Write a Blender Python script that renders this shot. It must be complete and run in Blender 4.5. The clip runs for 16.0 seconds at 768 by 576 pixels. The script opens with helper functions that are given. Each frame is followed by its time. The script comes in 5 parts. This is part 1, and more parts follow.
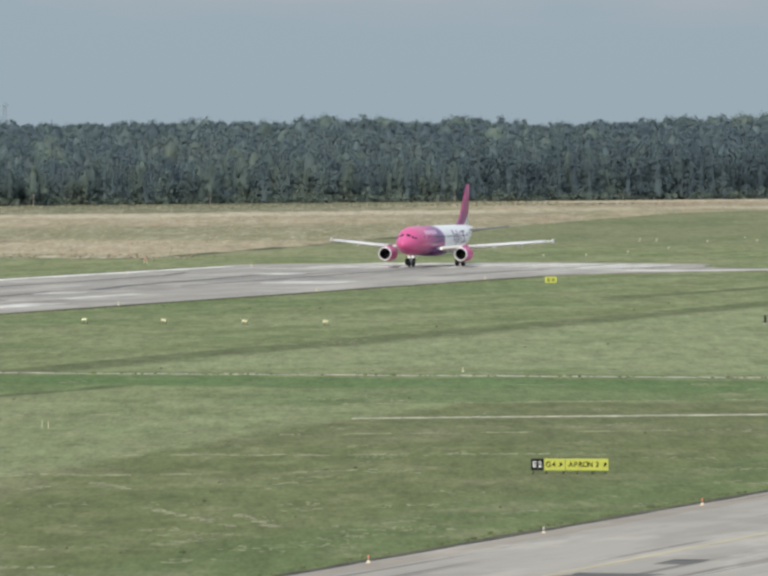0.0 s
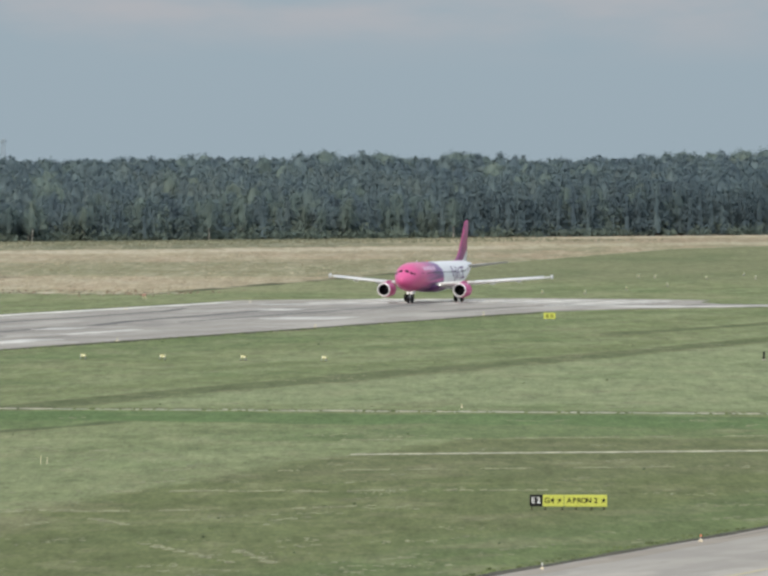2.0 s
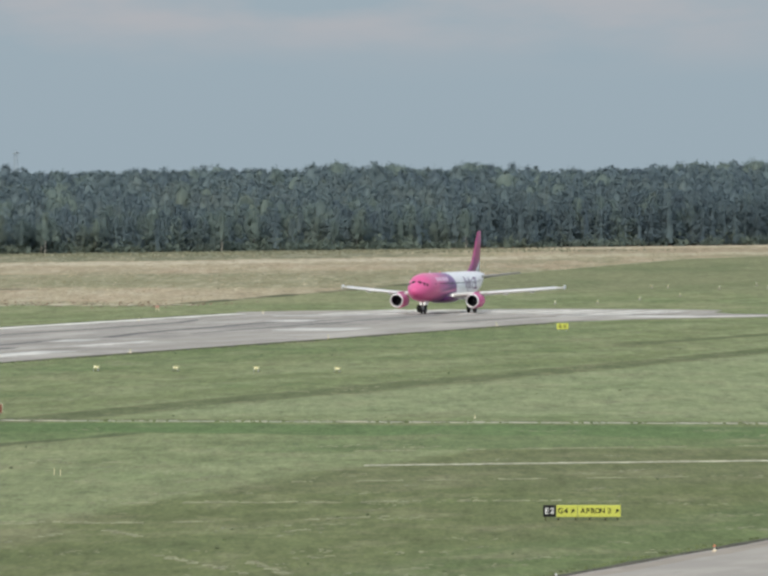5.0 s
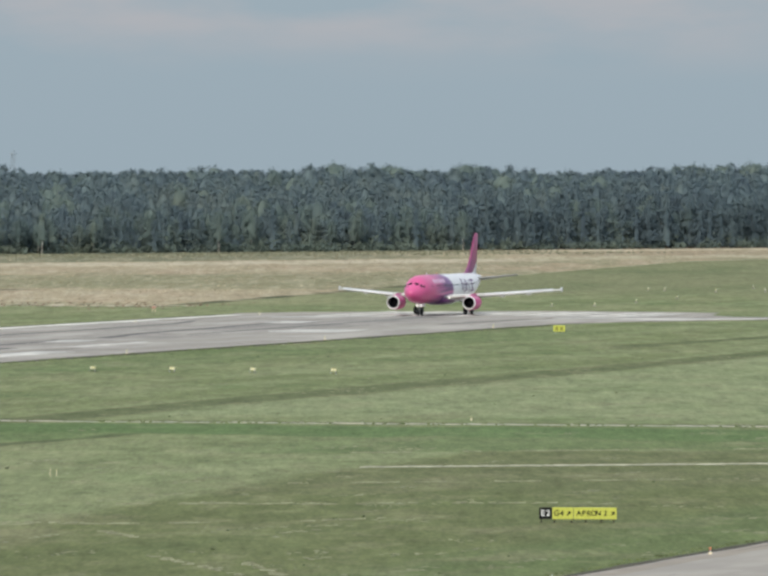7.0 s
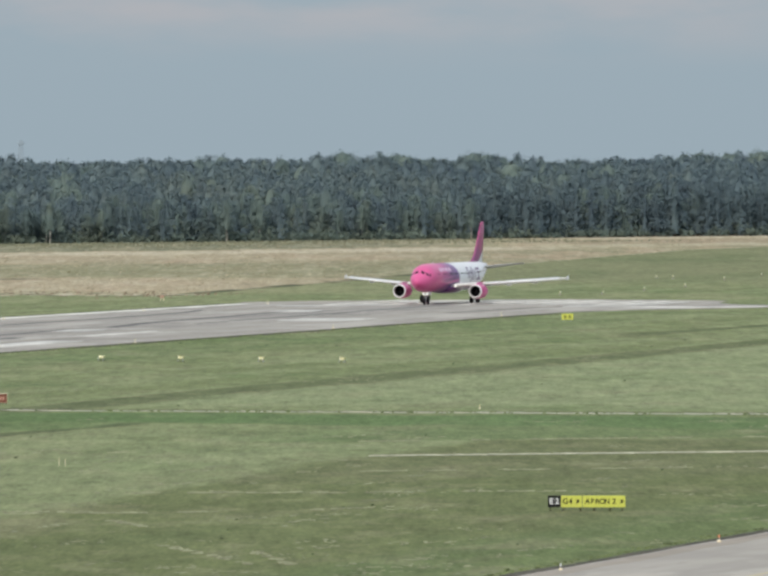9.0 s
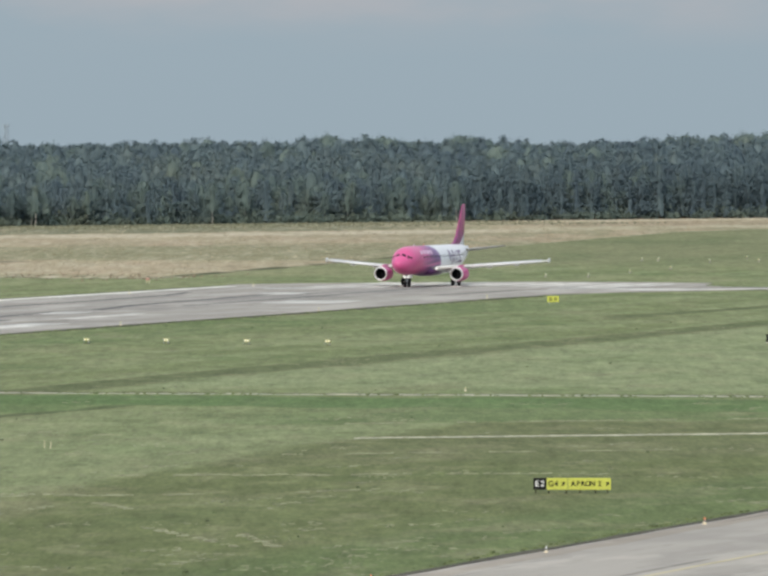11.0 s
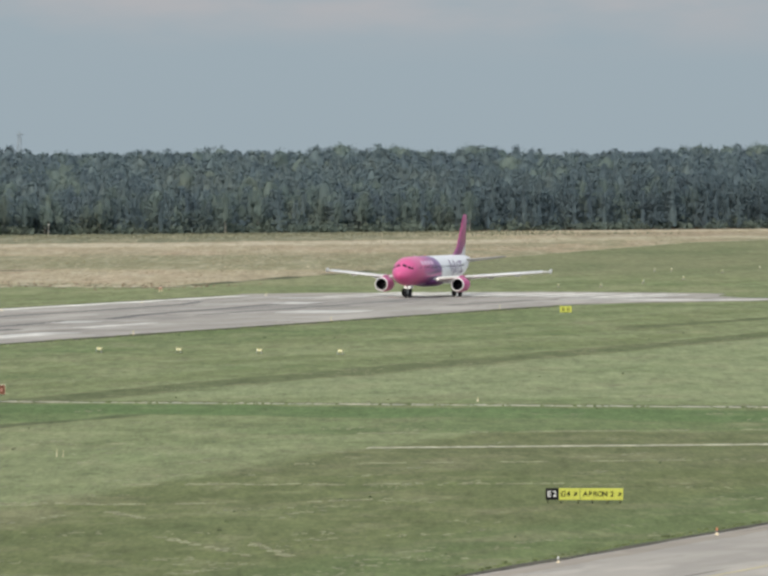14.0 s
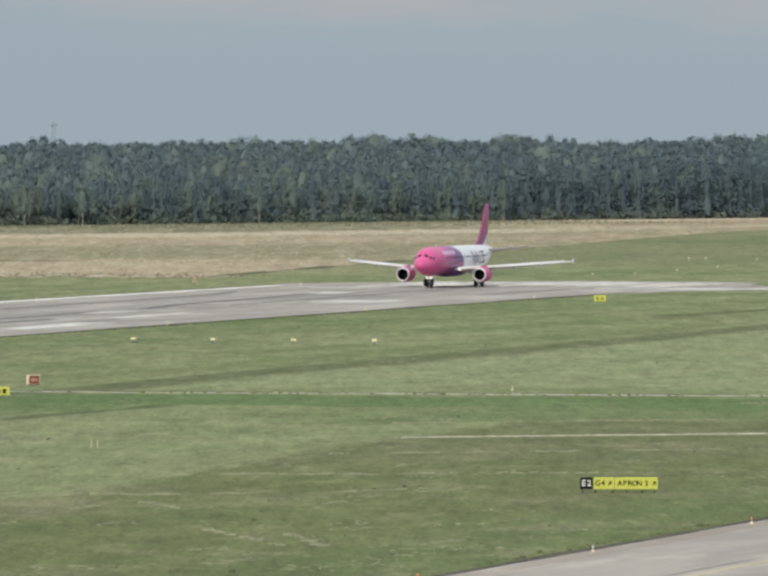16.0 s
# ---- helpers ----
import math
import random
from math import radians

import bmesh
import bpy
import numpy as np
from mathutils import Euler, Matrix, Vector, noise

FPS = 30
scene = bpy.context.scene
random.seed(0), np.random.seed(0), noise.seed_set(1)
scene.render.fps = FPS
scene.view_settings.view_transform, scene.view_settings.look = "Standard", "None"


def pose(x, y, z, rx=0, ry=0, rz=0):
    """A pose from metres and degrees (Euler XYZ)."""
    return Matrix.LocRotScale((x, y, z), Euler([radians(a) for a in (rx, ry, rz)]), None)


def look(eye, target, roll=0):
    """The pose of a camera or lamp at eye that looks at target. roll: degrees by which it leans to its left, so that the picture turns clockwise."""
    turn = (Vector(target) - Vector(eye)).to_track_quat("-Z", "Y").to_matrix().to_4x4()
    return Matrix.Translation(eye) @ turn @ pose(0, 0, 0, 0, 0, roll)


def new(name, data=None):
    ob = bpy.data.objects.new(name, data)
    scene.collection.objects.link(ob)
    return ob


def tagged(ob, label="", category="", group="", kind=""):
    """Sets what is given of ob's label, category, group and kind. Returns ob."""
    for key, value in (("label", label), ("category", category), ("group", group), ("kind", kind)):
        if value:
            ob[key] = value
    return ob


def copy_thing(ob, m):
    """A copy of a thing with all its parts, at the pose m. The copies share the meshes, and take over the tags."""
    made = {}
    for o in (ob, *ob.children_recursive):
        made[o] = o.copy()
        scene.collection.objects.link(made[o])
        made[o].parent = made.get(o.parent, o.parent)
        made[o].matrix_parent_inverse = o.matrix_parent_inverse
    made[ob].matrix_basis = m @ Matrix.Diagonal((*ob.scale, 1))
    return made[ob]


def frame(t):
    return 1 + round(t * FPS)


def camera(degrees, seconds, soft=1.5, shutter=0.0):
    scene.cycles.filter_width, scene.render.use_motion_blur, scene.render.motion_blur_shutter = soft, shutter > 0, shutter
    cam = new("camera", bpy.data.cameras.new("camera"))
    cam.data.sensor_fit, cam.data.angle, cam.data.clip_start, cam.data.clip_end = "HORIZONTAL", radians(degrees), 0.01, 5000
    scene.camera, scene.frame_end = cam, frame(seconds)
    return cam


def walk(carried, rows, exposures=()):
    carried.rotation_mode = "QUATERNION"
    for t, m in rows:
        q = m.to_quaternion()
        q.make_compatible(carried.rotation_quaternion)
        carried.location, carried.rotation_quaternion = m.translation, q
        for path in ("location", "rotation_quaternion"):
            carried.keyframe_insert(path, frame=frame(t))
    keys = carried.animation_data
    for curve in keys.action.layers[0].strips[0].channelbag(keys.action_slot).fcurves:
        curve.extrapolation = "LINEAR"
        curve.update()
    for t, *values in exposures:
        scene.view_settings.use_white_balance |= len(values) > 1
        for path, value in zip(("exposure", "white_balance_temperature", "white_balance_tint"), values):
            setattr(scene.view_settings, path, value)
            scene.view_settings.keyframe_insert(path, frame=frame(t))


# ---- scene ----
# World: y runs along the runway away from the viewer, x across it, z up; the airliner starts at the origin.
cam = camera(4.9185, 16.0, soft=2.85)
EYE = (358.2, -1250.1, 23.82)
PATH = [  # seconds, heading, tilt, roll in degrees
    (0.0, 16.1587, -1.1827, 0.067), (0.5, 16.1374, -1.1474, 0.183), (1.0, 16.1884, -1.184, -0.072), (1.5, 16.2191, -1.1088, -0.01),
    (2.0, 16.1508, -0.9523, 0.092), (2.5, 16.1303, -0.8512, 0.07), (3.0, 16.1222, -0.8837, 0.153), (3.5, 16.1317, -0.8961, -0.053),
    (4.0, 16.1479, -0.8326, -0.056), (4.5, 16.1954, -0.8539, -0.036), (4.7, 16.2324, -0.8823, -0.08), (6.8, 16.246, -0.8895, 0.066),
    (7.0, 16.2128, -0.8718, 0.125), (7.5, 16.1817, -0.8651, 0.058), (8.0, 16.1017, -0.8599, 0.13), (8.5, 16.2017, -0.9558, 0.004),
    (8.7, 16.255, -0.9472, 0.0), (10.8, 16.235, -0.9493, -0.094), (11.0, 16.1727, -1.0574, -0.031), (11.5, 16.2575, -1.0861, -0.073),
    (12.0, 16.3271, -1.0044, -0.146), (12.5, 16.2493, -1.0158, -0.215), (13.0, 16.3561, -1.0341, 0.025), (13.5, 16.3358, -0.9701, 0.332),
    (14.0, 16.2543, -0.9947, 0.107), (14.5, 16.4059, -1.1189, -0.002), (15.0, 16.3829, -1.0537, -0.141), (15.5, 16.4606, -1.0193, -0.072),
    (16.0, 16.4733, -1.062, 0.008)]
walk(cam, [(t, pose(*EYE, 90 + tilt, 0, heading) @ pose(0, 0, 0, 0, 0, roll)) for t, heading, tilt, roll in PATH],
     [(0.0, 0.0, 6500, 10.0), (11.0, 0.0, 6500, 10.0), (13.3, 0.0, 6680, 10.8), (16.0, 0.0, 6700, 10.8)])

# ---- sky, sun ----
SUN_FROM = Vector((-0.05, -0.81, 0.585)).normalized()
world = bpy.data.worlds.new("hazy_sky")
scene.world = world
world.use_nodes = True


def sky_world():
    nt = world.node_tree
    nt.nodes.clear()
    out = nt.nodes.new("ShaderNodeOutputWorld")
    bg = nt.nodes.new("ShaderNodeBackground")
    nt.links.new(bg.outputs[0], out.inputs[0])
    sky = nt.nodes.new("ShaderNodeTexSky")
    sky.sky_type = "NISHITA"
    sky.sun_disc = False
    sky.sun_elevation = math.asin(SUN_FROM.z)
    sky.sun_rotation = math.atan2(SUN_FROM.x, SUN_FROM.y)
    sky.dust_density = 2.0
    dim = nt.nodes.new("ShaderNodeMix")
    dim.data_type = "RGBA"
    dim.blend_type = "MULTIPLY"
    dim.inputs[0].default_value = 1.0
    nt.links.new(sky.outputs[0], dim.inputs[6])
    dim.inputs[7].default_value = (0.1, 0.1, 0.1, 1)
    # thin high cloud: flat grey-blue veil with faint paler, warmer banks
    co = nt.nodes.new("ShaderNodeTexCoord")
    mp = nt.nodes.new("ShaderNodeMapping")
    mp.inputs["Scale"].default_value = (34, 34, 120)
    mp.inputs["Location"].default_value = (2.15, 1.34, 0.62)
    nt.links.new(co.outputs["Generated"], mp.inputs[0])
    nz = nt.nodes.new("ShaderNodeTexNoise")
    nz.inputs["Scale"].default_value = 1.0
    nz.inputs["Detail"].default_value = 5
    nz.inputs["Roughness"].default_value = 0.5
    nt.links.new(mp.outputs[0], nz.inputs[0])
    sep = nt.nodes.new("ShaderNodeSeparateXYZ")
    nt.links.new(co.outputs["Generated"], sep.inputs[0])
    up = nt.nodes.new("ShaderNodeMapRange")
    up.interpolation_type = "SMOOTHSTEP"
    up.inputs[1].default_value = 0.007
    up.inputs[2].default_value = 0.016
    nt.links.new(sep.outputs[2], up.inputs[0])
    ramp = nt.nodes.new("ShaderNodeMapRange")
    ramp.inputs[1].default_value = 0.40
    ramp.inputs[2].default_value = 0.62
    nt.links.new(nz.outputs[0], ramp.inputs[0])
    mul = nt.nodes.new("ShaderNodeMath")
    mul.operation = "MULTIPLY"
    nt.links.new(up.outputs[0], mul.inputs[0])
    nt.links.new(ramp.outputs[0], mul.inputs[1])
    veil = nt.nodes.new("ShaderNodeMix")
    veil.data_type = "RGBA"
    veil.inputs[6].default_value = (0.340, 0.428, 0.492, 1)
    veil.inputs[7].default_value = (0.445, 0.462, 0.497, 1)
    nt.links.new(mul.outputs[0], veil.inputs[0])
    mix = nt.nodes.new("ShaderNodeMix")
    mix.data_type = "RGBA"
    mix.inputs[0].default_value = 0.92
    nt.links.new(dim.outputs[2], mix.inputs[6])
    nt.links.new(veil.outputs[2], mix.inputs[7])
    nt.links.new(mix.outputs[2], bg.inputs[0])
    # hazy cloud is brighter overhead than low down
    high = nt.nodes.new("ShaderNodeMapRange")
    high.interpolation_type = "SMOOTHSTEP"
    high.inputs[1].default_value, high.inputs[2].default_value = 0.03, 0.5
    high.inputs[3].default_value, high.inputs[4].default_value = 1.0, 1.9
    nt.links.new(sep.outputs[2], high.inputs[0])
    nt.links.new(high.outputs[0], bg.inputs[1])


sky_world()
sun = new("sun", bpy.data.lights.new("sun", "SUN"))
sun.data.energy, sun.data.angle, sun.data.color = 2.30, radians(7.0), (1.0, 0.925, 0.80)
sun.matrix_world = look(SUN_FROM * 400, (0, 0, 0))


# ---- materials ----
class Nodes:
    """Short hand for building a node material."""

    def __init__(self, name, rough=0.8, metal=0.0, spec=0.3):
        self.mat = bpy.data.materials.new(name)
        self.mat.use_nodes = True
        self.nt = self.mat.node_tree
        self.bsdf = self.nt.nodes["Principled BSDF"]
        self.bsdf.inputs["Roughness"].default_value = rough
        self.bsdf.inputs["Metallic"].default_value = metal
        self.bsdf.inputs["Specular IOR Level"].default_value = spec

    def put(self, socket, value):
        if isinstance(value, bpy.types.NodeSocket):
            self.nt.links.new(value, socket)
        elif value is not None:
            socket.default_value = value

    def math(self, op, a, b=None, clamp=False):
        n = self.nt.nodes.new("ShaderNodeMath")
        n.operation, n.use_clamp = op, clamp
        self.put(n.inputs[0], a), self.put(n.inputs[1], b)
        return n.outputs[0]

    def step(self, v, lo, hi):
        n = self.nt.nodes.new("ShaderNodeMapRange")
        n.interpolation_type = "SMOOTHSTEP"
        self.put(n.inputs[0], v)
        n.inputs[1].default_value, n.inputs[2].default_value = (lo, hi) if lo < hi else (hi, lo)
        n.inputs[3].default_value, n.inputs[4].default_value = (0, 1) if lo < hi else (1, 0)
        return n.outputs[0]

    def mix(self, fac, a, b):
        n = self.nt.nodes.new("ShaderNodeMix")
        n.data_type = "RGBA"
        for socket, v in ((n.inputs[0], fac), (n.inputs[6], a), (n.inputs[7], b)):
            self.put(socket, (*v, 1) if isinstance(v, tuple) and len(v) == 3 else v)
        return n.outputs[2]

    def place(self, scale=(1, 1, 1), shift=(0, 0, 0), own=False):
        if own:
            src = self.nt.nodes.new("ShaderNodeTexCoord").outputs["Object"]
        else:
            src = self.nt.nodes.new("ShaderNodeNewGeometry").outputs["Position"]
        n = self.nt.nodes.new("ShaderNodeMapping")
        n.inputs["Scale"].default_value, n.inputs["Location"].default_value = scale, shift
        self.nt.links.new(src, n.inputs[0])
        return n.outputs[0]

    def noise(self, scale=(1, 1, 1), detail=3, rough=0.55, shift=(0, 0, 0), own=False):
        n = self.nt.nodes.new("ShaderNodeTexNoise")
        n.inputs["Scale"].default_value, n.inputs["Detail"].default_value, n.inputs["Roughness"].default_value = 1, detail, rough
        self.nt.links.new(self.place(scale, shift, own), n.inputs[0])
        return n.outputs[0]

    def xyz(self, own=False):
        n = self.nt.nodes.new("ShaderNodeSeparateXYZ")
        self.nt.links.new(self.place(own=own), n.inputs[0])
        return n.outputs

    def island(self):
        return self.nt.nodes.new("ShaderNodeNewGeometry").outputs["Random Per Island"]

    def each(self):
        return self.nt.nodes.new("ShaderNodeObjectInfo").outputs["Random"]

    def bump(self, height, strength=0.3, distance=0.05):
        n = self.nt.nodes.new("ShaderNodeBump")
        n.inputs["Strength"].default_value, n.inputs["Distance"].default_value = strength, distance
        self.nt.links.new(height, n.inputs["Height"])
        self.nt.links.new(n.outputs[0], self.bsdf.inputs["Normal"])

    def done(self, colour):
        self.put(self.bsdf.inputs["Base Color"], (*colour, 1) if isinstance(colour, tuple) else colour)
        return self.mat


def plain(name, colour, rough=0.6, metal=0.0, vary=0.15, scale=3.0, glow=0.0):
    m = Nodes(name, rough, metal)
    n = m.noise((scale,) * 3, 4, own=True)
    dark = tuple(c * (1 - vary) for c in colour)
    light = tuple(min(1, c * (1 + vary)) for c in colour)
    if glow:
        m.bsdf.inputs["Emission Color"].default_value = (*colour, 1)
        m.bsdf.inputs["Emission Strength"].default_value = glow
    return m.done(m.mix(m.step(n, 0.3, 0.7), dark, light))


def grass_material():
    m = Nodes("mown_grass", 0.95, 0, 0.1)
    x, y, _ = m.xyz()
    wob = m.math("SUBTRACT", m.noise((0.05, 0.02, 0), 4), 0.5)
    xw = m.math("ADD", x, m.math("MULTIPLY", wob, 9.0))
    yw = m.math("ADD", y, m.math("MULTIPLY", wob, 26.0))

    def box(x0, x1, y0, y1, sx=1.5, sy=6.0, lean=0.0):
        xx = m.math("SUBTRACT", xw, m.math("MULTIPLY", y, lean)) if lean else xw
        a = m.math("MULTIPLY", m.step(xx, x0 - sx, x0 + sx), m.step(xx, x1 + sx, x1 - sx))
        b = m.math("MULTIPLY", m.step(yw, y0 - sy, y0 + sy), m.step(yw, y1 + sy, y1 - sy))
        return m.math("MULTIPLY", a, b)

    side = m.math("ADD", m.math("MULTIPLY", x, 0.96), m.math("MULTIPLY", y, 0.28))
    deep = m.math("SUBTRACT", m.math("MULTIPLY", y, 0.96), m.math("MULTIPLY", x, 0.28))

    def layered(fe, fa, shift, detail=3):
        at = m.nt.nodes.new("ShaderNodeCombineXYZ")
        m.put(at.inputs[0], m.math("MULTIPLY", deep, fe)), m.put(at.inputs[1], m.math("MULTIPLY", side, fa))
        at.inputs[2].default_value = shift
        n = m.nt.nodes.new("ShaderNodeTexNoise")
        n.inputs["Scale"].default_value, n.inputs["Detail"].default_value, n.inputs["Roughness"].default_value = 1.0, detail, 0.65
        m.put(n.inputs[0], at.outputs[0])
        return n.outputs[0]

    green, pale, lush, olive, straw = (0.160, 0.186, 0.083), (0.225, 0.250, 0.128), (0.116, 0.162, 0.064), (0.112, 0.128, 0.060), (0.375, 0.318, 0.207)
    streak = m.noise((0.11, 0.012, 0), 5, 0.6)
    patch = m.noise((0.035, 0.03, 0), 5, 0.6, (7, 3, 0))
    blot = m.noise((0.25, 0.12, 0), 3, 0.6, (2, 9, 0))
    c = m.mix(m.step(streak, 0.35, 0.68), green, pale)
    c = m.mix(m.math("MULTIPLY", m.step(patch, 0.5, 0.68), 0.6), c, lush)
    # swathes left by the mower
    c = m.mix(m.math("MULTIPLY", box(60, 175, -760, -530, 3, 8), 0.6), c, pale)
    c = m.mix(m.math("MULTIPLY", box(126.5, 330, -980, -560, 2, 6, -0.07), 0.85), c, (0.126, 0.142, 0.058))
    c = m.mix(m.math("MULTIPLY", box(40, 260, -530, -503, 30, 3), 0.85), c, lush)
    c = m.mix(m.math("MULTIPLY", box(112, 125, -560, -503, 3, 3), 0.7), c, lush)
    c = m.mix(m.math("MULTIPLY", box(125, 127, -572, -528, 0.6, 4), 0.85), c, (0.085, 0.09, 0.045))
    c = m.mix(m.math("MULTIPLY", box(102, 110, -520, -180, 1.2, 14), 0.95), c, olive)
    c = m.mix(m.math("MULTIPLY", box(79.5, 84, -190, 60, 0.8, 10), 0.95), c, olive)
    c = m.mix(m.math("MULTIPLY", box(156, 159, -450, -380, 0.7, 5), 0.7), c, olive)
    c = m.mix(m.math("MULTIPLY", box(110, 200, -480, -150, 3, 12), 0.85), c, (0.235, 0.265, 0.14))
    c = m.mix(m.math("MULTIPLY", box(36, 58, -420, -90, 2, 12), 0.4), c, lush)
    c = m.mix(m.math("MULTIPLY", box(215, 228, -980, -600, 3, 6), 0.5), c, lush)
    # lush strip between the drain and the hay, browner stubble between the hay lines
    cut = m.math("SUBTRACT", yw, m.math("MULTIPLY", x, 0.74))
    right = m.step(xw, 138, 158)
    c = m.mix(m.math("MULTIPLY", m.math("MULTIPLY", m.math("MULTIPLY", m.step(cut, -690, -684), m.step(y, -498, -504)), right), 0.65), c, lush)
    c = m.mix(m.math("MULTIPLY", m.math("MULTIPLY", m.math("MULTIPLY", m.step(cut, -790, -770), m.step(cut, -688, -694)), m.step(xw, 160, 176)), 0.45), c, (0.146, 0.152, 0.078))
    c = m.mix(m.math("MULTIPLY", box(104, 126, -552, -503, 2, 3), 0.6), c, lush)
    # mottled sward: worn, dry and dark patches
    mid, mid2 = layered(0.06, 0.16, 3.8, 5), m.noise((0.075, 0.035, 0), 6, 0.7, (9, 2, 0))
    c = m.mix(m.math("MULTIPLY", m.step(mid, 0.52, 0.66), 0.38), c, (0.265, 0.258, 0.148))
    c = m.mix(m.math("MULTIPLY", m.step(mid, 0.48, 0.34), 0.36), c, (0.105, 0.128, 0.053))
    c = m.mix(m.math("MULTIPLY", m.step(mid2, 0.52, 0.66), 0.34), c, (0.225, 0.205, 0.125))
    c = m.mix(m.math("MULTIPLY", m.step(mid2, 0.46, 0.34), 0.34), c, (0.106, 0.136, 0.053))
    c = m.mix(m.math("MULTIPLY", box(100, 260, -530, -503, 20, 3), 0.5), c, (0.105, 0.168, 0.062))
    # shade along the drain's far side, painted into the grass as a dark line
    drain_shade = m.math("SUBTRACT", m.math("SUBTRACT", y, m.math("MULTIPLY", x, 0.098)), m.math("ADD", -510.4, m.math("MULTIPLY", wob, 3.0)))
    c = m.mix(m.math("MULTIPLY", m.math("MULTIPLY", m.step(drain_shade, 0.3, 1.2), m.step(drain_shade, 5.0, 2.5)), 0.75), c, (0.085, 0.092, 0.048))
    # unmown straw-coloured field beyond the runway
    veer = m.math("MULTIPLY", m.math("MAXIMUM", m.math("SUBTRACT", y, 655.0), 0.0), 0.28)
    bow = m.math("MULTIPLY", m.step(y, 240, 400), 5.0)
    xs = m.math("ADD", m.math("SUBTRACT", m.math("ADD", m.math("ADD", x, m.math("MULTIPLY", wob, 4.0)), m.math("MULTIPLY", y, 0.105)), veer), bow)
    north = m.math("ADD", y, m.math("MULTIPLY", m.math("SUBTRACT", layered(0.05, 0.3, 4.9, 4), 0.5), 30.0))
    field = m.math("MULTIPLY", m.step(xs, -51, -53.5), m.step(north, 54, 66))
    sway = m.math("MULTIPLY", m.math("SUBTRACT", layered(0.006, 0.05, 3.1, 5), 0.5), 45.0)
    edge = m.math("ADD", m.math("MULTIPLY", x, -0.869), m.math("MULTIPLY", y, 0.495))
    reach = m.math("ADD", edge, sway)
    depth = m.math("ADD", deep, m.math("MULTIPLY", sway, 0.8))
    west, east = m.step(side, 25, -20), m.step(side, 20, 45)

    def band(v, lo, hi, soft):
        return m.math("MULTIPLY", m.step(v, lo - soft, lo + soft), m.step(v, hi + soft, hi - soft))

    dry = m.mix(m.step(layered(0.012, 0.012, 0.4, 5), 0.38, 0.58), (0.270, 0.236, 0.150), straw)
    dry = m.mix(m.math("MULTIPLY", m.step(layered(0.010, 0.022, 2.5, 4), 0.48, 0.58), 0.55), dry, (0.215, 0.212, 0.122))
    dry = m.mix(m.math("MULTIPLY", m.step(layered(0.014, 0.05, 7.1, 4), 0.50, 0.58), 0.6), dry, (0.41, 0.31, 0.215))
    # greener sheet across the middle, straw on both sides of it
    dry = m.mix(m.math("MULTIPLY", m.math("MULTIPLY", band(depth, 255, 425, 14), west), 0.72), dry, (0.205, 0.208, 0.118))
    dry = m.mix(m.math("MULTIPLY", m.math("MULTIPLY", band(depth, 125, 230, 12), west), 0.55), dry, (0.40, 0.325, 0.225))
    dry = m.mix(m.math("MULTIPLY", m.math("MULTIPLY", band(depth, 232, 248, 4), m.step(side, -62, -70)), 0.8), dry, (0.10, 0.10, 0.062))
    dry = m.mix(m.math("MULTIPLY", m.math("MULTIPLY", band(reach, 370, 440, 14), west), 0.5), dry, (0.40, 0.325, 0.225))
    # pale ribbon and the rough green-brown belt before the wood
    dry = m.mix(m.math("MULTIPLY", m.math("MULTIPLY", band(reach, 448, 492, 8), m.step(side, 48, 10)), 0.85), dry, (0.49, 0.42, 0.31))
    dry = m.mix(m.math("MULTIPLY", m.math("MULTIPLY", m.step(reach, 494, 506), west), 0.85), dry, m.mix(m.step(layered(0.02, 0.12, 5.7, 4), 0.42, 0.62), (0.092, 0.108, 0.066), (0.225, 0.205, 0.134)))
    # east: pale foot, brown belt, pale line
    dry = m.mix(m.math("MULTIPLY", m.math("MULTIPLY", m.step(edge, 572, 590), east), 0.8), dry, (0.47, 0.405, 0.29))
    dry = m.mix(m.math("MULTIPLY", m.math("MULTIPLY", band(reach, 512, 576, 12), east), 0.75), dry, (0.285, 0.225, 0.150))
    dry = m.mix(m.math("MULTIPLY", m.math("MULTIPLY", band(reach, 468, 508, 8), east), 0.6), dry, (0.42, 0.375, 0.26))
    wisp = layered(0.020, 0.22, 4.4, 2)
    dry = m.mix(m.math("MULTIPLY", m.step(wisp, 0.51, 0.62), 0.25), dry, (0.205, 0.18, 0.105))
    dry = m.mix(m.math("MULTIPLY", m.step(wisp, 0.48, 0.38), 0.25), dry, (0.46, 0.415, 0.31))
    speck = layered(0.045, 0.8, 6.6, 3)
    dry = m.mix(m.math("MULTIPLY", m.step(speck, 0.53, 0.62), 0.25), dry, (0.235, 0.195, 0.12))
    dry = m.mix(m.math("MULTIPLY", m.step(speck, 0.47, 0.38), 0.25), dry, (0.50, 0.44, 0.32))
    # rough paler sward beyond the runway
    rough = layered(0.011, 0.055, 9.3, 5)
    beyond = m.math("MAXIMUM", m.step(y, 50, 75), m.step(x, -29, -33))
    c = m.mix(m.math("MULTIPLY", m.math("MULTIPLY", m.step(x, -29, -33), m.step(y, 50, 110)), 0.5), c, (0.255, 0.25, 0.14))
    c = m.mix(m.math("MULTIPLY", m.math("MULTIPLY", m.step(rough, 0.46, 0.60), beyond), 0.35), c, (0.275, 0.27, 0.15))
